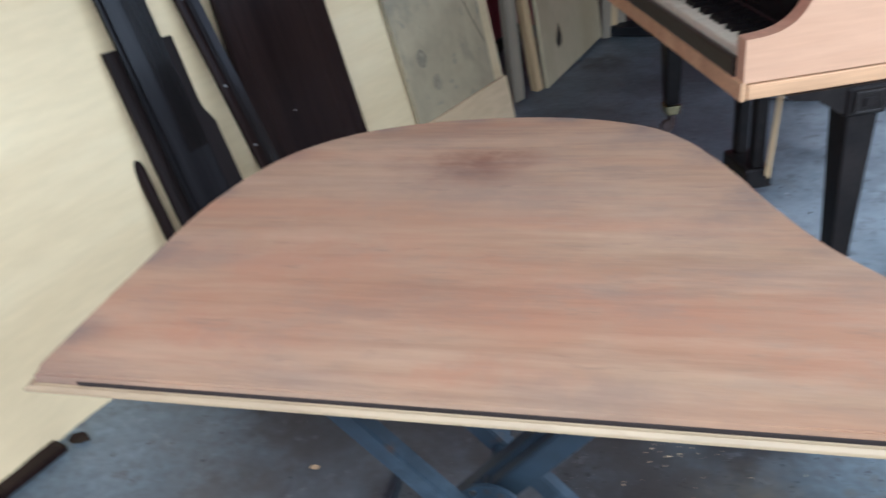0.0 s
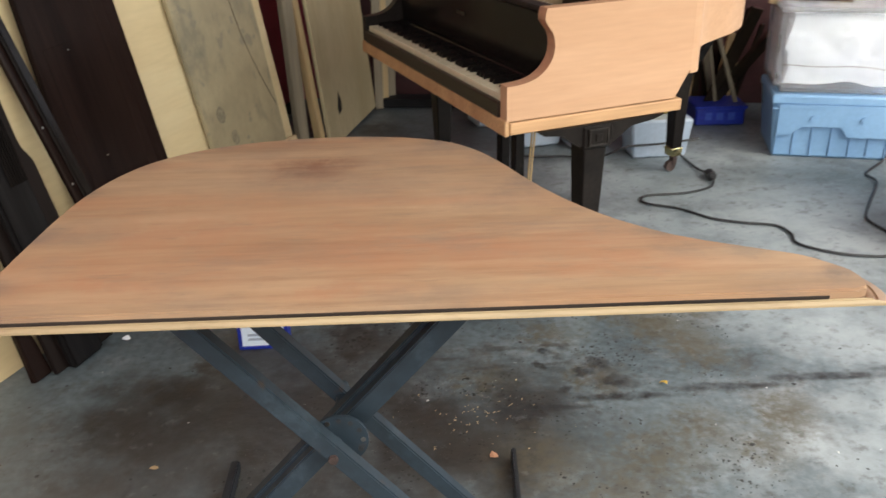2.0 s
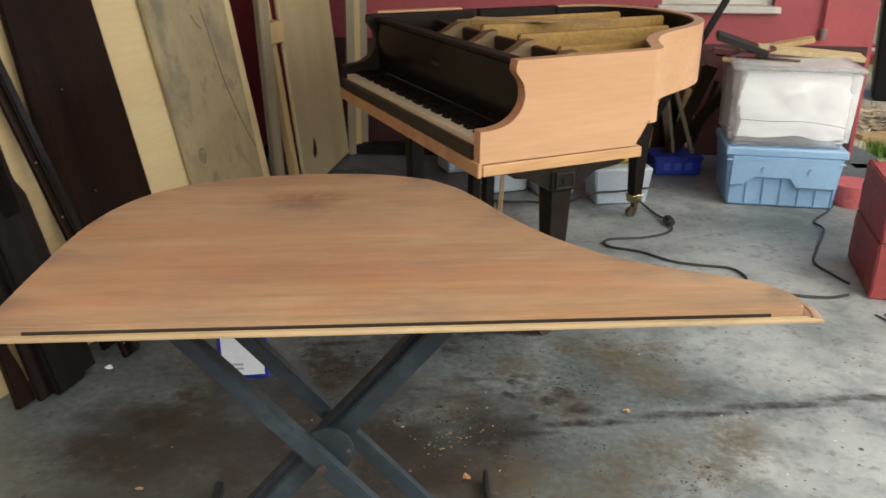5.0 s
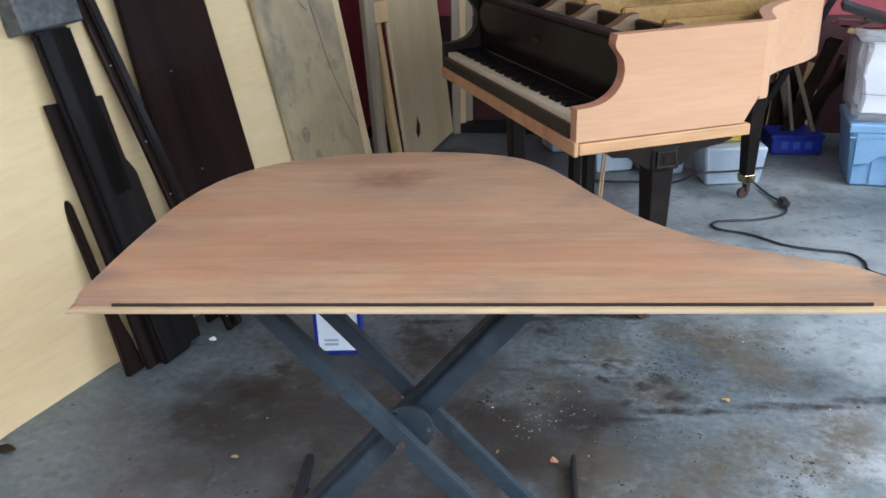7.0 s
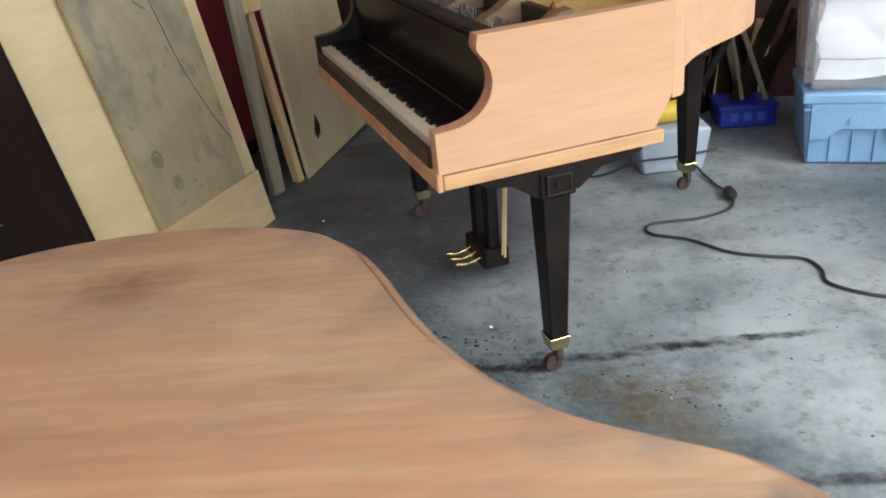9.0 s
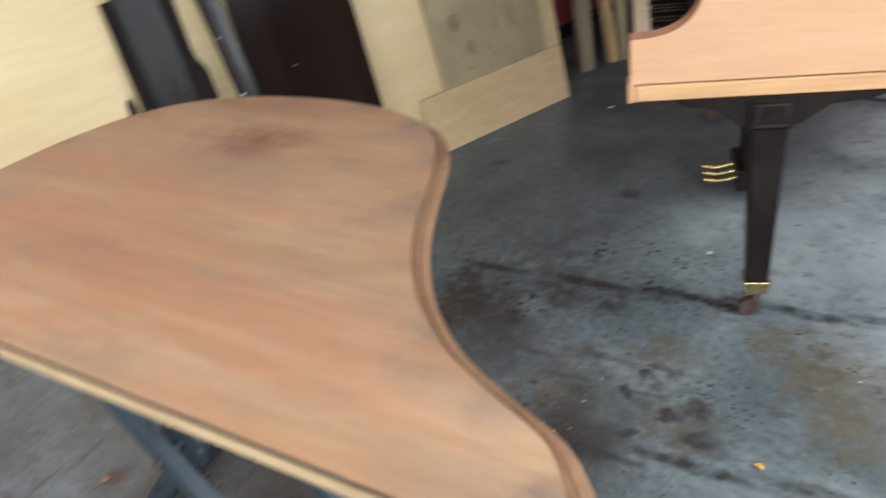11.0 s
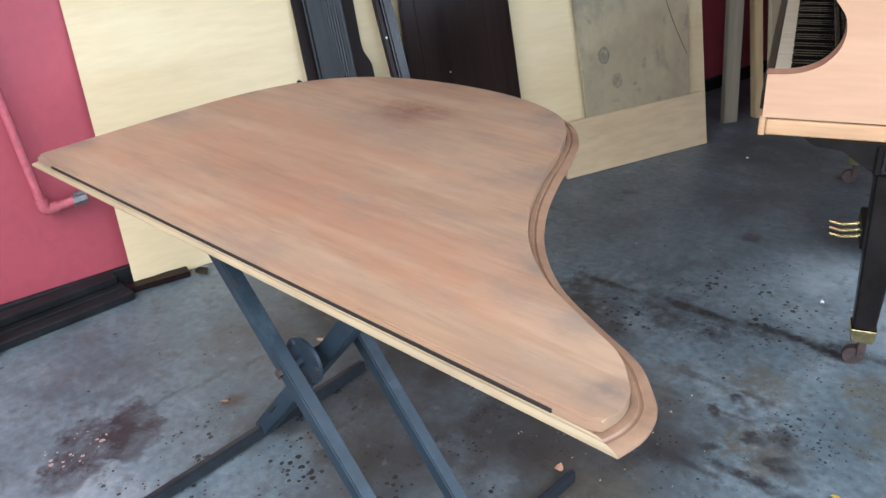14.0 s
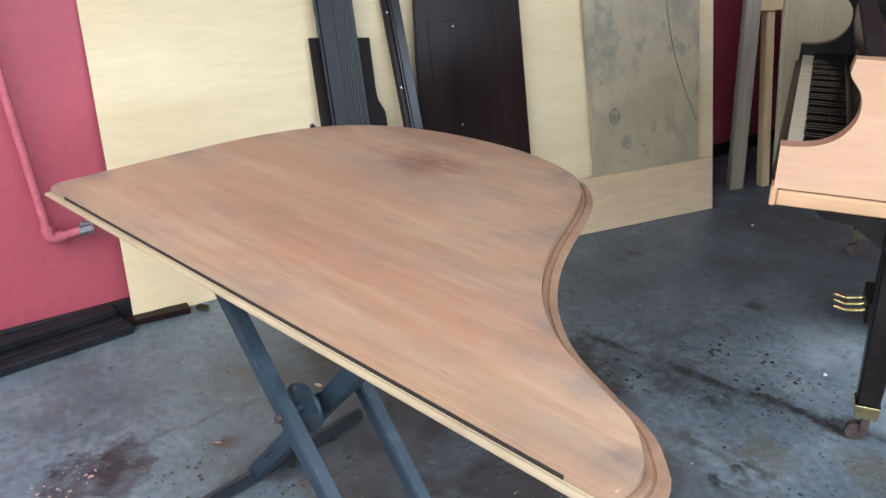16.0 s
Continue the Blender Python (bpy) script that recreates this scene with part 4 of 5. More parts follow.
            for i in range(len(pr)):
                bm.faces.new((lo[i], hi[i], hi[(i + 1) % len(pr)], lo[(i + 1) % len(pr)]))
            part("bracket", bm, leg_black, lg, "scrolled black bracket")
        else:
            part("bracket", box(bmnew(), a - 0.06, b - 0.06, 0.607, a + 0.06, b + 0.06, 0.746, 0.005), leg_black, lg)
        part("ferrule", taper(bmnew(), (a, b, 0.075), (0.025, 0.025), (a, b, 0.115), (0.031, 0.031), 0.002), brass, lg, "brass ferrule")
        part("caster", cyl(bmnew(), (a - 0.012, b - 0.01, 0.025), (a - 0.012, b + 0.01, 0.025), 0.0245, seg=20), rust, lg, "rusty caster wheel")
        part("fork", box(bmnew(), a - 0.006, b - 0.017, 0.03, a + 0.014, b + 0.017, 0.076, 0.002), rust, lg)

    leg(0.297, 0.035, True)
    leg(0.31, 1.24, True)
    leg(1.315, 0.92, False)
    # pedal lyre
    ly = part("lyre", box(bmnew(), 0.31, 0.58, 0.05, 0.40, 0.76, 0.12, 0.006), leg_black, gp, "black pedal lyre")
    for b in (0.61, 0.73):
        part("post", box(bmnew(), 0.335, b - 0.02, 0.12, 0.375, b + 0.02, 0.612, 0.004), leg_black, ly)
    for b in (0.625, 0.67, 0.715):
        bm = bmnew()
        pts = [(0.33, b, 0.088), (0.295, b, 0.076), (0.26, b, 0.07), (0.222, b, 0.078)]
        for p, q in zip(pts, pts[1:]):
            beam(bm, p, q, 0.014, 0.007, (0, 1, 0), 0.002)
        part("pedal", bm, brass, ly, "brass pedal")
    for b in (0.55, 0.57, 0.79):
        part("pedal_rod", cyl(bmnew(), (0.37, b, 0.1), (0.42, b + 0.02, 0.612), 0.004, seg=8), pine, ly, "thin pale rod")


grand_piano()

# ---- boards that lean on the left wall ----
LEAN_FRAME = pose(-0.735, 0.449, 0, 0, 0, 90 - 21.1) @ pose(0, 0, 0, -10, 0, 0)


def lean(s, o, tip=0.0, side=0.0):
    """A place on the leaning sheet, s along it and o in front, standing on the floor; tip: degrees leaned further, side: degrees to the right."""
    return LEAN_FRAME @ pose(s, -o, -o * math.tan(radians(10)), -tip, side, 0)


def bow(s):
    """How far the sheet is bent towards the wall, s metres along it."""
    a, b = min(1.0, s / 0.3), min(1.0, max(0.0, (s - 0.7) / 0.6))
    return 0.043 * a * a * (3 - 2 * a) * (1 - b * b * (3 - 2 * b))


def plywood_sheet():
    bm = bmnew()
    nx, nz, wd, ht, th = 40, 8, 2.38, 1.45, 0.009
    grid = {}
    for i in range(nx + 1):
        for j in range(nz + 1):
            s, h = wd * i / nx, ht * j / nz
            back = -h * math.tan(radians(7.0)) * max(0.0, 1 - s / 0.9) + bow(s) * max(0.0, 1 - h / 0.6)
            for k in (0, 1):
                grid[i, j, k] = bm.verts.new((s, back + th * k, h))
    for i in range(nx):
        for j in range(nz):
            for k in (0, 1):
                bm.faces.new([grid[i + a, j + b, k] for a, b in ((0, 0), (1, 0), (1, 1), (0, 1))])
    for i in range(nx):
        for j in (0, nz):
            bm.faces.new([grid[i + a, j, k] for a, k in ((0, 0), (1, 0), (1, 1), (0, 1))])
    for j in range(nz):
        for i in (0, nx):
            bm.faces.new([grid[i, j + a, k] for a, k in ((0, 0), (1, 0), (1, 1), (0, 1))])
    solid("plywood_sheet", bm, ply, lean(0, 0), "large pale birch plywood sheet leaning on the red wall", "plywood")


plywood_sheet()
solid("floor_strip", beam(bmnew(), (-0.735, 0.40, 0.012), (-0.668, 0.61, 0.012), 0.05, 0.02, (1, -0.36, 0)), dark_wood, pose(0, 0, 0), "thin dark strip on the floor below the plywood", "wood strip")


def slab(outline, th, bevel=0.003):
    """An upright board of the outline (x, z), th thick towards -y."""
    bm = bmnew()
    lo = [bm.verts.new((x, -th, z)) for x, z in outline]
    hi = [bm.verts.new((x, 0, z)) for x, z in outline]
    bm.faces.new(lo), bm.faces.new(hi[::-1])
    for i in range(len(outline)):
        bm.faces.new((lo[i], hi[i], hi[(i + 1) % len(outline)], lo[(i + 1) % len(outline)]))
    bmesh.ops.recalc_face_normals(bm, faces=bm.faces[:])
    if bevel:
        bmesh.ops.bevel(bm, geom=bm.edges[:], offset=bevel, segments=2, affect='EDGES')
    return bm


def grey_panel():
    bm = slab([(0.02, 0), (0.52, 0), (0.52, 1.5), (-0.06, 1.5)], 0.018)
    g = solid("grey_board", bm, grey_board, lean(1.755, 0.012, 0, 0.8), "weathered grey stained board with knots and a crack", "board")
    crack = [(0.325, -0.0188, 1.02), (0.342, -0.0188, 0.93), (0.354, -0.0188, 0.86), (0.37, -0.0188, 0.76), (0.394, -0.0188, 0.663), (0.45, -0.0188, 0.51), (0.508, -0.0188, 0.388)]
    part("crack", tube(bmnew(), spline(crack, 4), 0.0012, 5), groove, g, "dark curved crack")
    part("scuff", tube(bmnew(), [(0.25, -0.0186, 0.99), (0.27, -0.0186, 0.955), (0.305, -0.0186, 0.93)], 0.004, 5), knot_wood, g, "short dark scuff")
    for x, z, r in ((0.102, 0.443, 0.03), (0.159, 0.338, 0.027)):
        def oval(name, y, f, material, parent, label=""):
            bm = cyl(bmnew(), (0, -0.0175, 0), (0, y, 0), r * f, seg=28)
            for v in bm.verts:
                u = 1 + 0.16 * noise.noise(Vector((v.co.x, z, v.co.z)) * 45)
                v.co = Vector((x + v.co.x * u * 0.85, v.co.y, z + v.co.z * u * 1.1))
            return part(name, bm, material, parent, label)
        k = oval("knot", -0.0187, 1.0, knot_wood if r > 0.028 else knot_pale, g, "dark knot in the board")
        if r > 0.028:
            oval("ring", -0.0190, 0.74, knot_pale, k)
            oval("heart", -0.0193, 0.45, knot_wood, k)


grey_panel()
solid("offcut_board", box(bmnew(), 0, -0.012, 0.0, 0.70, 0, 0.222, 0.002), low_ply, lean(1.645, 0.03, 0, 0.0), "low pale plywood offcut standing before the leaning boards", "board")


def dark_panel():
    d = thing("dark_panel", lean(1.09, 0.045, 1.0, -1.2), "wide dark stained wooden panel with a raised batten", "panel")
    part("face", slab([(-0.075, 0), (0.385, 0), (0.385, 1.6), (0.02, 1.6)], 0.02), dark_wood, d)
    part("batten", box(bmnew(), 0.02, -0.0225, 0.0, 0.125, -0.0202, 0.86, 0.001), dark_wood, d, "low dark batten")
    for z in (0.5, 0.84):
        part("screw", cyl(bmnew(), (0.115, -0.0215, z), (0.115, -0.0235, z), 0.003, seg=8), steel, d)


dark_panel()


def upright(foot, top, side):
    """A frame that stands on foot with its z towards top and its x near side."""
    f, z = Vector(foot), (Vector(top) - Vector(foot)).normalized()
    y = z.cross(Vector(side)).normalized()
    x = y.cross(z)
    return Matrix.Translation(f) @ Matrix((x, y, z)).transposed().to_4x4()


def moulding_strip():
    d = thing("moulding_strip", lean(0.99, 0.15, 8.0, -3.0), "long narrow dark moulding strip with screw holes", "moulding")
    part("bar", box(bmnew(), 0, -0.022, 0, 0.06, 0, 1.42, 0.004), dark_wood, d)
    part("bead", box(bmnew(), 0.02, -0.038, 0.004, 0.059, -0.0225, 1.42, 0.007, 4), gloss_black, d, "rounded glossy black bead")
    for z in (0.05, 0.3, 0.5, 0.68, 0.93):
        part("screw", cyl(bmnew(), (0.012, -0.0215, z), (0.012, -0.0235, z), 0.0035, seg=8), steel, d)


moulding_strip()


def pilaster():
    d = thing("pilaster", lean(0.726, 0.097, 2.6, -1.8), "dark glossy pilaster with a scuffed square block on top", "pilaster")
    part("shaft", box(bmnew(), 0, -0.032, 0, 0.128, 0, 1.05, 0.009, 4), post_black, d)
    for i in range(7):
        part("flute", box(bmnew(), 0.058 + i * 0.0092, -0.0385, 0.55, 0.0625 + i * 0.0092, -0.0322, 1.045, 0.0018, 2), gloss_black, d)
    part("block", box(bmnew(), -0.055, -0.06, 1.051, 0.158, 0.015, 1.19, 0.006), worn_black, d, "square dark capital block")


pilaster()


def curved_panel():
    pr = [(0, 0), (0.243, 0), (0.228, 0.36), (0.218, 0.585), (0.206, 0.612), (0.196, 0.63), (0.192, 0.66), (0.19, 0.835), (-0.015, 0.85)]
    solid("curved_panel", slab(pr, 0.018, 0.002), matte_dark, lean(0.69, 0.075, 2.8), "dark wooden panel with a shaped edge behind the pilaster", "panel")


curved_panel()
stick = [(0, 0), (0.068, 0), (0.062, 0.1), (0.05, 0.17), (0.046, 0.3), (0.044, 0.545), (0.036, 0.568), (0.025, 0.57), (0.018, 0.55), (0.016, 0.3)]
solid("tapered_stick", slab(stick, 0.022, 0.004), dark_wood, lean(0.63, 0.047, 4.6, 0), "scuffed dark wooden stick with a rounded top leaning on the plywood", "stick")

# boards in the corner
def lumber(name, foot, top, w, h, material, label, side=(0.6, 0.8, 0), cat="lumber"):
    bm = bmnew()
    f, t = Vector(foot), Vector(top)
    return solid(name, beam(bm, (0, 0, 0), t - f, w, h, side, 0.003), material, pose(*foot), label, cat)


lumber("lumber", (0.10, 2.915, 0.0), (0.06, 2.85, 1.5), 0.068, 0.035, grey_pine, "grey weathered lumber leaning in the corner", (0.55, 0.83, 0))
lumber("lumber", (0.172, 3.045, 0.0), (0.015, 3.0, 1.45), 0.04, 0.042, pine, "pale pine stud leaning in the corner", (0.5, 0.86, 0))
solid("wood_block", box(bmnew(), -0.075, -0.025, -0.05, 0.075, 0.03, 0.05, 0.003), pine, pose(0.10, 2.95, 0.83, 0, 0, 62), "small pine block nailed between the studs", "block")


def knothole_board():
    k = thing("knothole_board", pose(0.222, 3.06, 0, 0, 0, 74.5) @ pose(0, 0, 0, -5, -2, 0), "wide cream board with a dark knot hole", "board")
    part("plank", box(bmnew(), 0, 0, 0, 0.72, 0.02, 1.5, 0.003), cream_board, k)
    bm = bmnew()
    pts = [(0.165, 0.13), (0.205, 0.15), (0.215, 0.19), (0.19, 0.25), (0.175, 0.21), (0.15, 0.17)]
    vs = [bm.verts.new((x, -0.002, z)) for x, z in pts]
    bm.faces.new(vs)
    part("knot_hole", bm, groove, k, "ragged dark knot hole")


knothole_board()
for i, (x, y) in enumerate(((0.43, 3.80), (0.46, 3.84), (0.50, 3.89))):
    lumber("thin_board", (x, y, 0.0), (x + 0.02, y + 0.06, 1.6), 0.05, 0.02, pine if i % 2 else grey_pine, "narrow pale board leaning in the corner", (0.9, 0.3, 0), "board")
solid("floor_plank", beam(bmnew(), (0.45, 3.86, 0.03), (1.5, 3.74, 0.03), 0.12, 0.05, (0.1, 1, 0)), black_tube, pose(0, 0, 0), "dark plank lying along the back wall", "plank")

# ---- dark slats and pipe at the red wall ----
def slat_stack():
    st = thing("slat_bundle", pose(-0.66, 0.41, 0, 0, 0, -6), "bundle of dark wooden bed slats lying along the wall", "slats")
    for i, (x, z) in enumerate(((-0.026, 0.016), (-0.081, 0.018), (-0.137, 0.016), (-0.108, 0.047))):
        part("slat", box(bmnew(), x - 0.025, -0.9, z - 0.014, x + 0.025, -0.005 * i, z + 0.014, 0.004), black_tube, st)


slat_stack()
bm = bmnew()
taper(bm, (0, 0, 0), (0.02, 0.02), (-0.02, 0.0, 0.15), (0.013, 0.013), 0.004)
solid("short_post", bm, black_tube, pose(-0.70, -0.03, 0), "short black iron post beside the slats", "post")


def water_pipe():
    wp = thing("water_pipe", wl @ pose(0.045, -0.19, 0), "rose painted water pipe with a valve on the wall", "pipe")
    part("riser", cyl(bmnew(), (0, -0.17, 2.5), (0, 0, 0.36), 0.0135), pink_pipe, wp)
    part("elbow", tube(bmnew(), spline([(0, 0, 0.37), (0, 0.002, 0.345), (0, 0.012, 0.333), (0, 0.04, 0.332)], 4), 0.019, 12), pink_pipe, wp)
    part("outlet", cyl(bmnew(), (0, 0.03, 0.332), (0, 0.085, 0.336), 0.0135), pink_pipe, wp)
    v = part("valve", cyl(bmnew(), (0, 0.085, 0.336), (0, 0.125, 0.338), 0.019, seg=8), grey_metal, wp, "grey metal hose valve")
    part("valve_handle", box(bmnew(), -0.012, 0.092, 0.353, 0.012, 0.13, 0.362, 0.003), grey_metal, v)


water_pipe()


# ---- containers and clutter by the back wall ----
def tote():
    t = thing("storage_tote", pose(2.32, 2.755, 0, 0, 0, -13.5), "light blue plastic tote with a folding lid", "tote")
    bm = bmnew()
    taper(bm, (0.268, 0.20, 0.0), (0.253, 0.185), (0.268, 0.20, 0.30), (0.278, 0.205), 0.012)
    part("body", bm, bin_blue, t)
    for x in (0.022, 0.1, 0.18, 0.265, 0.35, 0.43, 0.51):
        part("rib", beam(bmnew(), (x + 0.004, 0.012, 0.01), (x, -0.006, 0.285), 0.008, 0.012, (1, 0, 0)), bin_blue, t)
    part("rim", box(bmnew(), -0.016, -0.014, 0.262, 0.553, 0.40, 0.303, 0.006), bin_blue, t)
    part("rail", box(bmnew(), -0.01, -0.018, 0.235, 0.545, -0.004, 0.244, 0.003), bin_blue, t)
    bm = bmnew()
    pr = [(0.02, 0.262), (0.515, 0.262), (0.515, 0.115), (0.33, 0.115), (0.3, 0.16), (0.13, 0.16), (0.08, 0.12), (0.02, 0.115)]
    lo = [bm.verts.new((x, -0.018, z)) for x, z in pr]
    hi = [bm.verts.new((x, 0.012, z)) for x, z in pr]
    bm.faces.new(lo), bm.faces.new(hi[::-1])
    for i in range(len(pr)):
        bm.faces.new((lo[i], hi[i], hi[(i + 1) % len(pr)], lo[(i + 1) % len(pr)]))
    part("lid_flap", bm, bin_blue, t, "folded lid flap")
    for x in (0.17, 0.39):
        part("stud", cyl(bmnew(), (x, -0.019, 0.2), (x, -0.028, 0.2), 0.012, seg=12), bin_blue, t)


tote()


def clear_bin():
    t = thing("clear_bin", pose(2.285, 2.755, 0.307, 0, 0, -13.5), "milky clear plastic bin stuffed with white sheets", "plastic bin")
    part("body", taper(bmnew(), (0.302, 0.21, 0.0), (0.28, 0.195), (0.306, 0.215, 0.385), (0.293, 0.212), 0.03, 4), clear_plastic, t)
    bm = bmnew()
    bmesh.ops.create_cube(bm, size=1.0)
    bmesh.ops.subdivide_edges(bm, edges=bm.edges[:], cuts=18, use_grid_fill=True)
    for v in bm.verts:
        p = Vector((v.co.x * 0.5, v.co.y * 0.31, v.co.z * 0.32))
        w = noise.noise(p * 9) * 0.022 + abs(noise.noise(p * 19 + Vector((4, 1, 2)))) * 0.026
        v.co = p - w * p.normalized() + Vector((0.312, 0.21, 0.2))
    part("sheets", bm, paper_white, t, "crumpled white sheets inside")
    part("rim", box(bmnew(), 0.008, 0.0, 0.366, 0.604, 0.42, 0.39, 0.008, 2), clear_plastic, t)
    part("seam", tube(bmnew(), spline([(0.04, 0.012, 0.135), (0.2, 0.01, 0.128), (0.36, 0.01, 0.132), (0.48, 0.01, 0.12), (0.57, 0.012, 0.105)], 4), 0.0022, 6), grey_metal, t, "dark crease across the sheets")


clear_bin()
rng = random.Random(11)
crate = thing("blue_crate", pose(2.62, 3.12, 0, 0, 0, -13), "blue plastic crate full of wood scraps", "crate")
part("body", box(bmnew(), 0, 0, 0, 0.4, 0.25, 0.66, 0.01), bin_blue, crate)
part("rim", box(bmnew(), -0.015, -0.015, 0.62, 0.415, 0.265, 0.66, 0.008), cobalt, crate)
for i in range(12):
    x, y, z = rng.uniform(2.3, 2.62), rng.uniform(2.95, 3.25), rng.uniform(0.68, 0.72)
    a, ln = rng.uniform(-0.6, 0.5), rng.uniform(0.12, 0.36)
    bm = beam(bmnew(), (0, 0, 0), (ln * math.cos(a), ln * math.sin(a), rng.uniform(-0.06, 0.08)), rng.uniform(0.03, 0.08), rng.uniform(0.012, 0.03), (0, 1, 0))
    solid("wood_scrap", bm, (pine, dark_wood, bare_wood, red_box_mat)[i % 4], pose(x, y, z), "piece of scrap wood on the pile", "wood scrap", "scrap pile")
solid("scrap_plank", beam(bmnew(), (2.5, 3.02, 0.74), (3.05, 3.0, 0.69), 0.08, 0.025, (0, 1, 0.2)), cream_board, pose(0, 0, 0), "pale plank end on top of the scrap pile", "plank")
solid("scrap_plank", beam(bmnew(), (2.30, 3.05, 0.80), (2.55, 3.0, 0.72), 0.09, 0.03, (0.2, 1, 0.2)), rubber, pose(0, 0, 0), "black board end on top of the scrap pile", "plank")
for i in range(14):
    x, y = 2.2 + rng.uniform(-0.08, 0.22), 3.54 + rng.uniform(-0.03, 0.08)
    dz = rng.uniform(0.3, 0.62)
    bm = beam(bmnew(), (0, 0, 0.0), (rng.uniform(-0.12, 0.14), rng.uniform(-0.1, 0.12), dz), rng.uniform(0.02, 0.05), 0.018, (1, 0.2, 0))
    solid("wood_offcut", bm, (dark_wood, slip_wood, dark_wood, pine, grey_pine)[i % 5], pose(x, y, 0), "short wood offcut standing by the totes", "wood scrap", "offcuts")
for x, y, dx, dy, dz, w, h, m, lab in ((2.2, 3.4, 0.2, -0.08, 0.6, 0.075, 0.02, slip_wood, "dark board end leaning in the scrap heap"), (2.28, 3.38, -0.12, -0.05, 0.52, 0.018, 0.012, grey_pine, "thin grey stick leaning in the scrap heap"), (2.18, 3.42, 0.34, -0.1, 0.5, 0.06, 0.03, slip_wood, "dark offcut slanting across the scrap heap"), (2.4, 3.36, -0.22, -0.06, 0.55, 0.022, 0.015, grey_pine, "grey batten slanting across the scrap heap")):
    solid("wood_offcut", beam(bmnew(), (0, 0, 0), (dx, dy, dz), w, h, (1, 0.2, 0)), m, pose(x, y, 0), lab, "wood scrap", "offcuts")
solid("leaning_pole", beam(bmnew(), (0, 0, 0.0), (0.73, -0.1, 1.5), 0.035, 0.03, (0.1, 1, 0)), black_tube, pose(1.927, 3.275, 0), "black pole leaning beside the scrap pile", "pole")

bx = thing("blue_box", pose(2.13, 3.28, 0, 0, 0, -2), "small cobalt blue plastic drawer box", "box")
part("body", box(bmnew(), 0, 0, 0.0, 0.26, 0.2, 0.1, 0.008), cobalt, bx)
part("rim", box(bmnew(), -0.008, -0.008, 0.088, 0.268, 0.208, 0.106, 0.004), cobalt, bx)
for i in range(3):
    part("writing_bar", box(bmnew(), 0.05 + 0.06 * i, -0.0025, 0.03, 0.085 + 0.06 * i, -0.0005, 0.07), cobalt_mark, bx)
solid("plastic_box", taper(bmnew(), (0.14, 0.1, 0.0), (0.13, 0.09), (0.14, 0.1, 0.19), (0.15, 0.11), 0.01), pale_box, pose(1.67, 2.77, 0, 0, 0, 4), "translucent white plastic box below the piano", "plastic box")
roll = thing("yellow_roll", pose(1.70, 2.86, 0.2385, 0, 0, 8), "yellow paper roll lying on a plastic box", "roll")
part("roll", cyl(bmnew(), (-0.03, 0, 0), (0.2, 0, 0), 0.045, seg=28), yellow_paper, roll)
part("core", cyl(bmnew(), (-0.032, 0, 0), (-0.0295, 0, 0), 0.022, seg=20), rubber, roll, "dark hollow core")
solid("plastic_box", taper(bmnew(), (0.1, 0.1, 0.0), (0.1, 0.09), (0.1, 0.1, 0.22), (0.11, 0.1), 0.01), pale_box, pose(1.42, 2.92, 0, 0, 0, 12), "tall pale blue plastic box below the piano", "plastic box")
solid("plastic_box", taper(bmnew(), (0.1, 0.1, 0.0), (0.1, 0.09), (0.1, 0.1, 0.12), (0.11, 0.1), 0.01), pale_box, pose(1.18, 2.98, 0, 0, 0, 15), "small translucent white plastic box below the piano", "plastic box")
solid("plastic_box", taper(bmnew(), (0.1, 0.1, 0.0), (0.1, 0.09), (0.1, 0.1, 0.15), (0.11, 0.1), 0.01), pale_box, pose(0.98, 3.35, 0, 0, 0, 15), "white plastic box behind the far piano leg", "plastic box")


def cable(name, ctrl, label, plug=None):
    c = thing(name, pose(*ctrl[0]), label, "cable")
    o = Vector(ctrl[0])
    part("cord", tube(bmnew(), [p - o for p in spline(ctrl, 8)], 0.0055, 8), rubber, c)
    if plug:
        p = Vector(plug) - o
        part("plug", box(bmnew(), p.x - 0.02, p.y - 0.035, p.z - 0.017, p.x + 0.02, p.y + 0.035, p.z + 0.02, 0.008, 2), rubber, c)


cable("extension_cable", [(1.93, 3.1, 0.12), (1.90, 2.85, 0.03), (1.93, 2.62, 0.01), (1.955, 2.48, 0.02), (1.93, 2.38, 0.007), (1.80, 2.31, 0.007), (1.62, 2.29, 0.007), (1.60, 2.21, 0.007), (1.72, 2.14, 0.007), (1.82, 2.03, 0.007), (1.92, 1.98, 0.007), (2.04, 1.94, 0.007), (2.07, 1.86, 0.007), (2.06, 1.77, 0.007), (2.16, 1.68, 0.007), (2.3, 1.64, 0.007), (2.40, 1.66, 0.007)], "black extension cable lying on the floor", (1.955, 2.48, 0.02))
cable("extension_cable", [(2.88, 2.72, 0.01), (2.8, 2.62, 0.007), (2.66, 2.475, 0.007), (2.645, 2.35, 0.012), (2.505, 2.13, 0.007), (2.42, 1.98, 0.007), (2.43, 1.87, 0.007), (2.455, 1.76, 0.007)], "black cable curling toward the red pillar")
cable("thin_cable", [(1.15, 2.86, 0.007), (1.25, 2.84, 0.007), (1.36, 2.835, 0.007), (1.47, 2.795, 0.007), (1.55, 2.77, 0.03), (1.64, 2.745, 0.075), (1.8, 2.745, 0.085), (1.98, 2.76, 0.1)], "thin black cable below the piano")

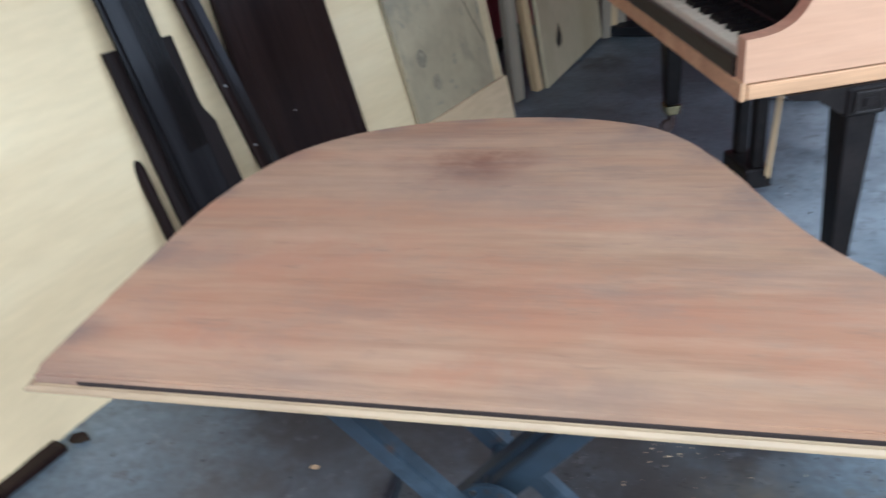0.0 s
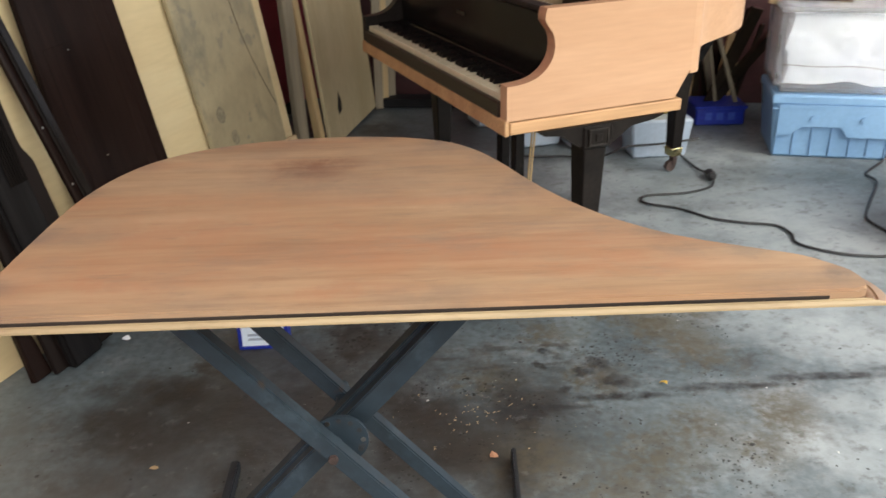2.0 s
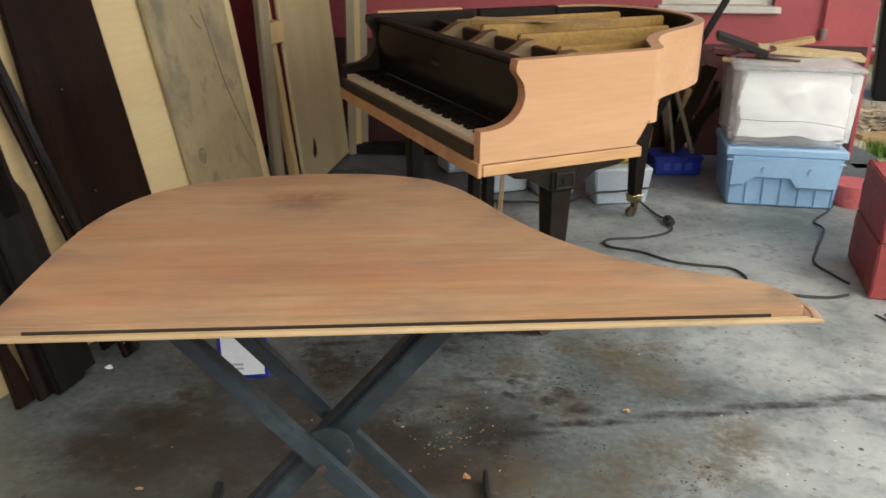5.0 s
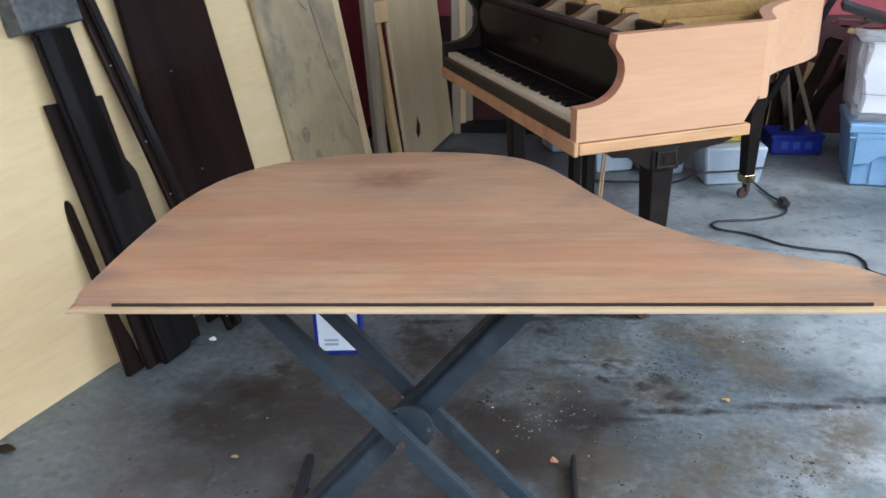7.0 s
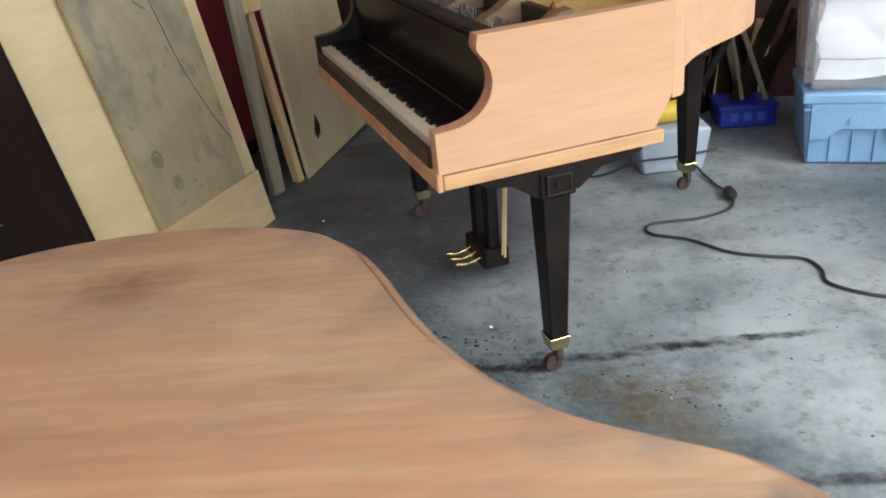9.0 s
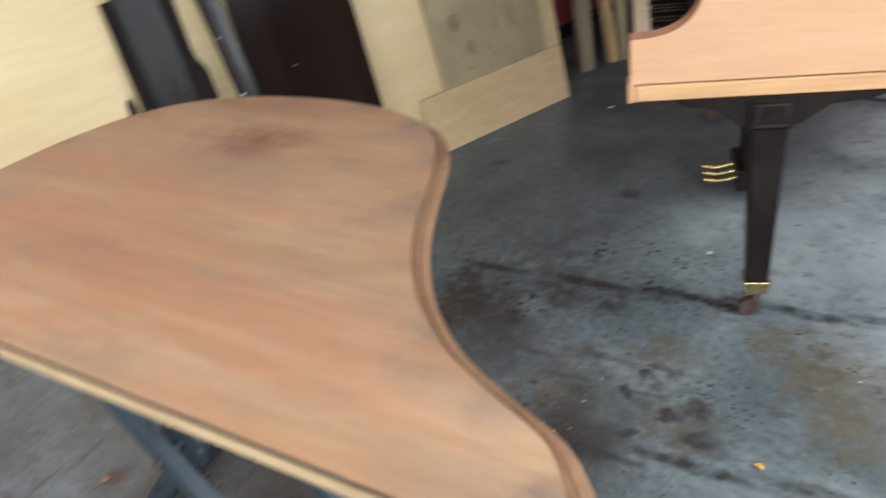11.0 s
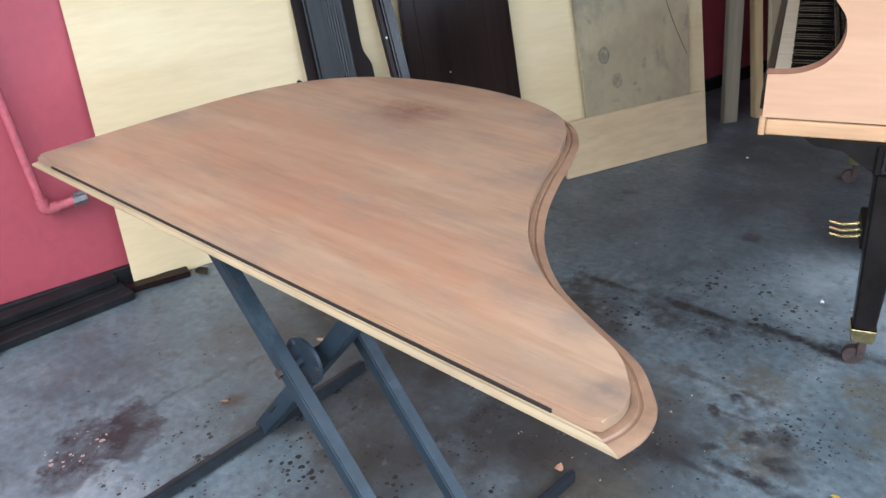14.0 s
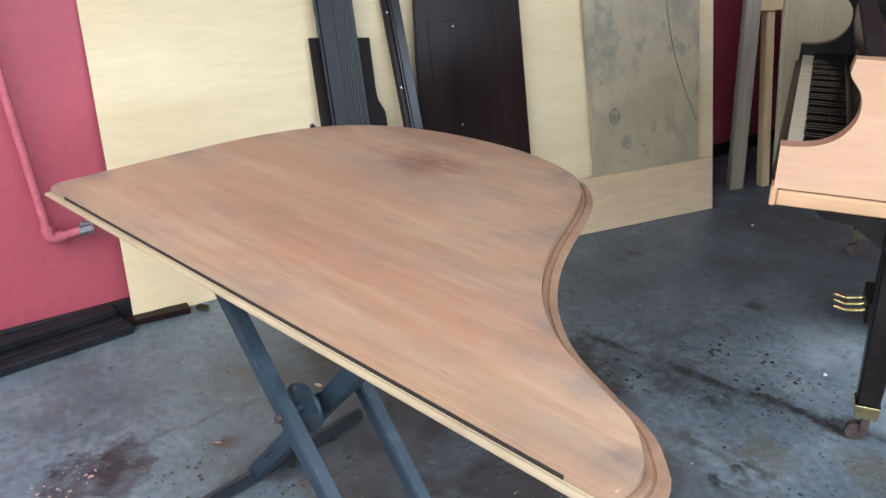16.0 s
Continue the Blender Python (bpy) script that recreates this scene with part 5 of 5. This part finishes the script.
# ---- pillar, post and the yard ----
def roughen(bm, cuts, amount, seed):
    """Cuts the faces up and makes them uneven, like thickly painted masonry."""
    bmesh.ops.subdivide_edges(bm, edges=bm.edges[:], cuts=cuts, use_grid_fill=True)
    for v in bm.verts:
        q = v.co * 30 + Vector((seed, 0, 0))
        v.co += amount * Vector((noise.noise(q), noise.noise(q + Vector((9, 0, 0))), noise.noise(q + Vector((0, 9, 0)))))
    return bm


pl = thing("red_pillar", pose(2.464, 1.632, 0, 0, 0, -18), "red painted concrete block pillar base", "pillar")
for z0, z1, tw, seed in ((0.0, 0.2225, 0.0, 1), (0.2235, 0.437, 0.002, 4)):
    bm = bmnew()
    taper(bm, (0.101, 0.22, z0), (0.101 - tw, 0.222 - tw), (0.101, 0.22, z1), (0.1 - 3 * tw, 0.22 - 3 * tw), 0.006, 2)
    bmesh.ops.subdivide_edges(bm, edges=[e for e in bm.edges if e.calc_length() > 0.1], cuts=14, use_grid_fill=True)
    for v in bm.verts:
        q = v.co * 26 + Vector((seed, 0, 0))
        v.co += 0.0032 * Vector((noise.noise(q), noise.noise(q + Vector((9, 0, 0))), noise.noise(q + Vector((0, 9, 0)))))
    part("block", bm, red_block, pl)
part("paint_drip", roughen(box(bmnew(), 0.13, -0.03, 0.0, 0.225, 0.03, 0.05, 0.015), 3, 0.016, 7), red_block, pl, "lump of red paint at the foot")
part("paint_drip", roughen(box(bmnew(), 0.185, -0.012, 0.04, 0.212, 0.03, 0.11, 0.008), 3, 0.012, 3), red_block, pl)
part("paint_drip", roughen(box(bmnew(), 0.01, -0.006, 0.40, 0.19, 0.02, 0.428, 0.008), 4, 0.01, 5), red_block, pl, "thick lip of red paint")
post = thing("white_post", pose(2.735, 2.01, 0.437, 0, 0, -18), "white round post standing on the pillar", "post")
part("shaft", cyl(bmnew(), (0, 0, 0), (0, 0, 2.12), 0.045, seg=28), pvc, post)
part("base_plate", box(bmnew(), -0.11, -0.065, 0.0, 0.055, -0.035, 0.008, 0.001), brass, post)
bt = bmnew()
cyl(bt, (0, 0, 0), (0, 0, 0.11), 0.10, 0.11, 24)
solid("red_bucket", bt, bucket_red, pose(2.98, 2.75, 0), "faded red plastic bucket beside the tote", "bucket")


def trash_bin():
    t = thing("wheelie_bin", pose(4.98, 5.63, -0.07, 0, 0, -28), "black wheeled rubbish bin outside", "bin")
    bm = bmnew()
    taper(bm, (0, 0, 0.0), (0.25, 0.26), (0, 0, 1.0), (0.31, 0.34), 0.02)
    part("body", bm, bin_black, t)
    part("lid", box(bmnew(), -0.33, -0.36, 1.0, 0.33, 0.4, 1.05, 0.02, 2), bin_black, t)
    w = part("wheel", cyl(bmnew(), (0.27, -0.1, 0.14), (0.34, -0.1, 0.14), 0.14, seg=28), rubber, t)
    part("hub", cyl(bmnew(), (0.335, -0.1, 0.14), (0.345, -0.1, 0.14), 0.08, seg=12), bin_black, w)


trash_bin()
solid("timber_beam", beam(bmnew(), (0, 0, 0.05), (1.6, -0.35, 0.05), 0.1, 0.1, (0.2, 1, 0)), pine, pose(3.35, 3.42, -0.1), "pale timber beam lying in the yard", "timber")
solid("timber_beam", beam(bmnew(), (0, 0, 0.05), (1.4, 0.25, 0.05), 0.09, 0.12, (-0.2, 1, 0)), bare_wood, pose(3.75, 4.1, -0.1), "weathered timber edging lying in the yard", "timber")
for i in range(16):
    bm = bmnew()
    bmesh.ops.create_icosphere(bm, subdivisions=2, radius=rng.uniform(0.05, 0.13))
    for v in bm.verts:
        v.co *= 1 + 0.35 * (noise.noise(v.co * 9 + Vector((i * 3.1, 0, 0))))
        v.co.z *= 0.6
    solid("stone", bm, stone, pose(rng.uniform(3.3, 4.4), rng.uniform(3.3, 4.6), -0.07, 0, 0, i * 40), "grey rubble stone in the yard", "stone", "rubble")
bm = bmnew()
for i in range(5000):
    x, y = rng.uniform(2.9, 9), rng.uniform(1.6, 12)
    if y < 4.8 and rng.random() < 0.85 or x - 2.9 < (y - 1.6) * 0.0:
        continue
    h, a = rng.uniform(0.04, 0.12), rng.uniform(0, 6.28)
    dx, dy = 0.006 * math.cos(a), 0.006 * math.sin(a)
    bm.faces.new([bm.verts.new(c) for c in ((x - dx, y - dy, -0.1), (x + dx, y + dy, -0.1), (x + dy * 3, y - dx * 3, -0.1 + h))])
tagged(part("grass", bm, leaf, None, "", pose(0, 0, 0)), "thin green grass in the yard", "grass", kind="stuff")

bm = bmnew()
for i in range(420):
    x, y = 4.15 + rng.gauss(0, 0.28), 4.6 + rng.gauss(0, 0.35)
    a, r, z = rng.uniform(0, 6.28), rng.uniform(0.02, 0.055), -0.068 + rng.uniform(0, 0.03)
    bm.faces.new([bm.verts.new((x + r * f * math.cos(a + k), y + r * f * math.sin(a + k), z + rng.uniform(0, 0.03))) for k, f in ((0, 1.3), (1.4, 0.6), (3.1, 1.2), (4.7, 0.6))])
tagged(part("dry_leaves", bm, dead_leaf, None, "", pose(0, 0, 0)), "pale dry leaves heaped in the yard", "leaves", kind="stuff")
bm = bmnew()
for i in range(500):
    x, y = 3.82 + rng.gauss(0, 0.12), 4.08 + rng.gauss(0, 0.1)
    h, a = rng.uniform(0.05, 0.13), rng.uniform(0, 6.28)
    dx, dy = 0.007 * math.cos(a), 0.007 * math.sin(a)
    bm.faces.new([bm.verts.new(c) for c in ((x - dx, y - dy, -0.1), (x + dx, y + dy, -0.1), (x + dy * 4, y - dx * 4, -0.1 + h))])
tagged(part("weeds", bm, leaf, None, "", pose(0, 0, 0)), "green weeds between the timbers", "weeds", kind="stuff")
for k in range(3):
    solid("brick_edging", beam(bmnew(), (0, 0, 0.05), (3.4, -1.6, 0.05), 0.22, 0.1, (0.4, 0.9, 0)), (red_block, paver, red_block)[k], pose(5.6 + 0.25 * k, 7.6 + 0.3 * k, -0.1), "reddish brick edging across the yard", "edging", "edging rows")
solid("yard_slab", prism(bmnew(), [(3.9, 4.3), (7.5, 4.0), (7.8, 5.9), (4.2, 6.2)], -0.1, -0.07), paver, pose(0, 0, 0), "grey concrete slab outside under the bin", "slab", kind="structure")
pv = tagged(thing("pavement", pose(2.78, 1.35, -0.1, 0, 0, -22), "uneven brick pavers beside the garage", "pavement"), kind="structure")
paver_mesh = mesh_of("paver", box(bmnew(), 0.004, 0.004, 0.0, 0.196, 0.096, 0.05, 0.008), paver)
for i in range(8):
    for j in range(30):
        part("paver", paver_mesh, None, pv, m=pose(i * 0.2 + 0.1 * (j % 2), j * 0.1 - 1.5, rng.uniform(-0.008, 0.012), rng.uniform(-2, 2), rng.uniform(-2, 2), rng.uniform(-2, 2)))

# ---- small litter on the floor ----
tr = thing("blue_edged_box", pose(0.105, 1.165, 0.0, 0, 0, 2), "white carton with a bright blue border standing on the floor", "carton")
part("body", box(bmnew(), 0.004, 0.003, 0.0, 0.146, 0.06, 0.30, 0.002), carton_white, tr)
for x0, z0, x1, z1 in ((0, 0, 0.15, 0.011), (0, 0.291, 0.15, 0.302), (0, 0.012, 0.011, 0.29), (0.139, 0.012, 0.15, 0.29)):
    part("border", box(bmnew(), x0, 0, z0, x1, 0.063, z1, 0.001), cobalt, tr)


for x0, z0, x1 in ((0.03, 0.25, 0.11), (0.03, 0.235, 0.09), (0.03, 0.045, 0.075), (0.03, 0.03, 0.075)):
    part("writing_bar", box(bmnew(), x0, 0.0015, z0, x1, 0.0028, z0 + 0.008), pale_box, tr)


def scrap(name, x, y, r, material, label, cat, seed):
    g = random.Random(seed)
    bm = bmnew()
    c = bm.verts.new((0, 0, 0.006))
    ring = [bm.verts.new((r * g.uniform(0.6, 1) * math.cos(k), r * g.uniform(0.5, 0.9) * math.sin(k), g.uniform(0.001, 0.012))) for k in (0, 0.9, 1.8, 2.7, 3.6, 4.5, 5.4)]
    for i in range(7):
        bm.faces.new((c, ring[i], ring[(i + 1) % 7]))
    solid(name, bm, material, pose(x, y, 0.002), label, cat)


scrap("yellow_leaf", 1.327, 0.907, 0.014, yellow, "small dry yellow leaf on the concrete", "leaf", 1)
scrap("paper_scrap", -0.263, 1.251, 0.016, paper_white, "torn white paper scrap on the floor", "paper", 2)
scrap("leaf", 0.0, 0.62, 0.014, bare_wood, "dry brown leaf on the floor", "leaf", 3)
scrap("leaf", 0.83, 0.62, 0.016, arm_edge, "dry reddish leaf on the floor", "leaf", 4)
scrap("leaf", 1.738, 0.437, 0.017, dark_red, "crumpled dark red leaf on the floor", "leaf", 5)
scrap("twig", -0.638, 0.64, 0.035, dark_wood, "broken dark twig by the plywood", "twig", 6)
scrap("leaf", 0.02, 0.28, 0.016, arm_edge, "rust coloured flake on the floor", "leaf", 7)
scrap("paper_scrap", 1.01, 1.65, 0.008, paper_white, "tiny white paper crumb on the floor", "paper", 8)
scrap("paper_scrap", 0.36, 2.55, 0.008, paper_white, "tiny white paper crumb on the floor", "paper", 9)
bm = bmnew()
g = random.Random(21)
for i in range(64):
    a, r = g.uniform(0, 6.28), g.uniform(0.02, 0.3) * g.uniform(0.3, 1)
    x, y = 0.78 + r * math.cos(a) * 1.2, 0.80 + r * math.sin(a) * 0.8
    q = [(x + 0.0032 * g.uniform(0.1, 1.5) * math.cos(b), y + 0.0032 * g.uniform(0.1, 1.5) * math.sin(b), 0.001 + 0.003 * g.random()) for b in (0, 2.1, 4.2)]
    bm.faces.new([bm.verts.new(c) for c in q])
tagged(part("paint_chips", bm, low_ply, None, "", pose(0, 0, 0)), "pale paint chips scattered on the floor", "debris", kind="stuff")
hk = thing("wire_hook", pose(2.44, 1.40, 0, 0, 0, 20), "bent dark wire with a white cap on the slab edge", "wire")
part("wire", tube(bmnew(), spline([(0, 0.09, 0.006), (0.0, 0.0, 0.006), (0.02, -0.03, 0.006), (0.1, -0.03, 0.006)], 5), 0.004, 6), rubber, hk)
part("wire", tube(bmnew(), [(0.035, 0.08, 0.006), (0.04, 0.0, 0.006)], 0.004, 6), rubber, hk)
part("cap", cyl(bmnew(), (0.085, 0.045, 0), (0.085, 0.045, 0.015), 0.02, 0.017, 16), pvc, hk, "white plastic cap")
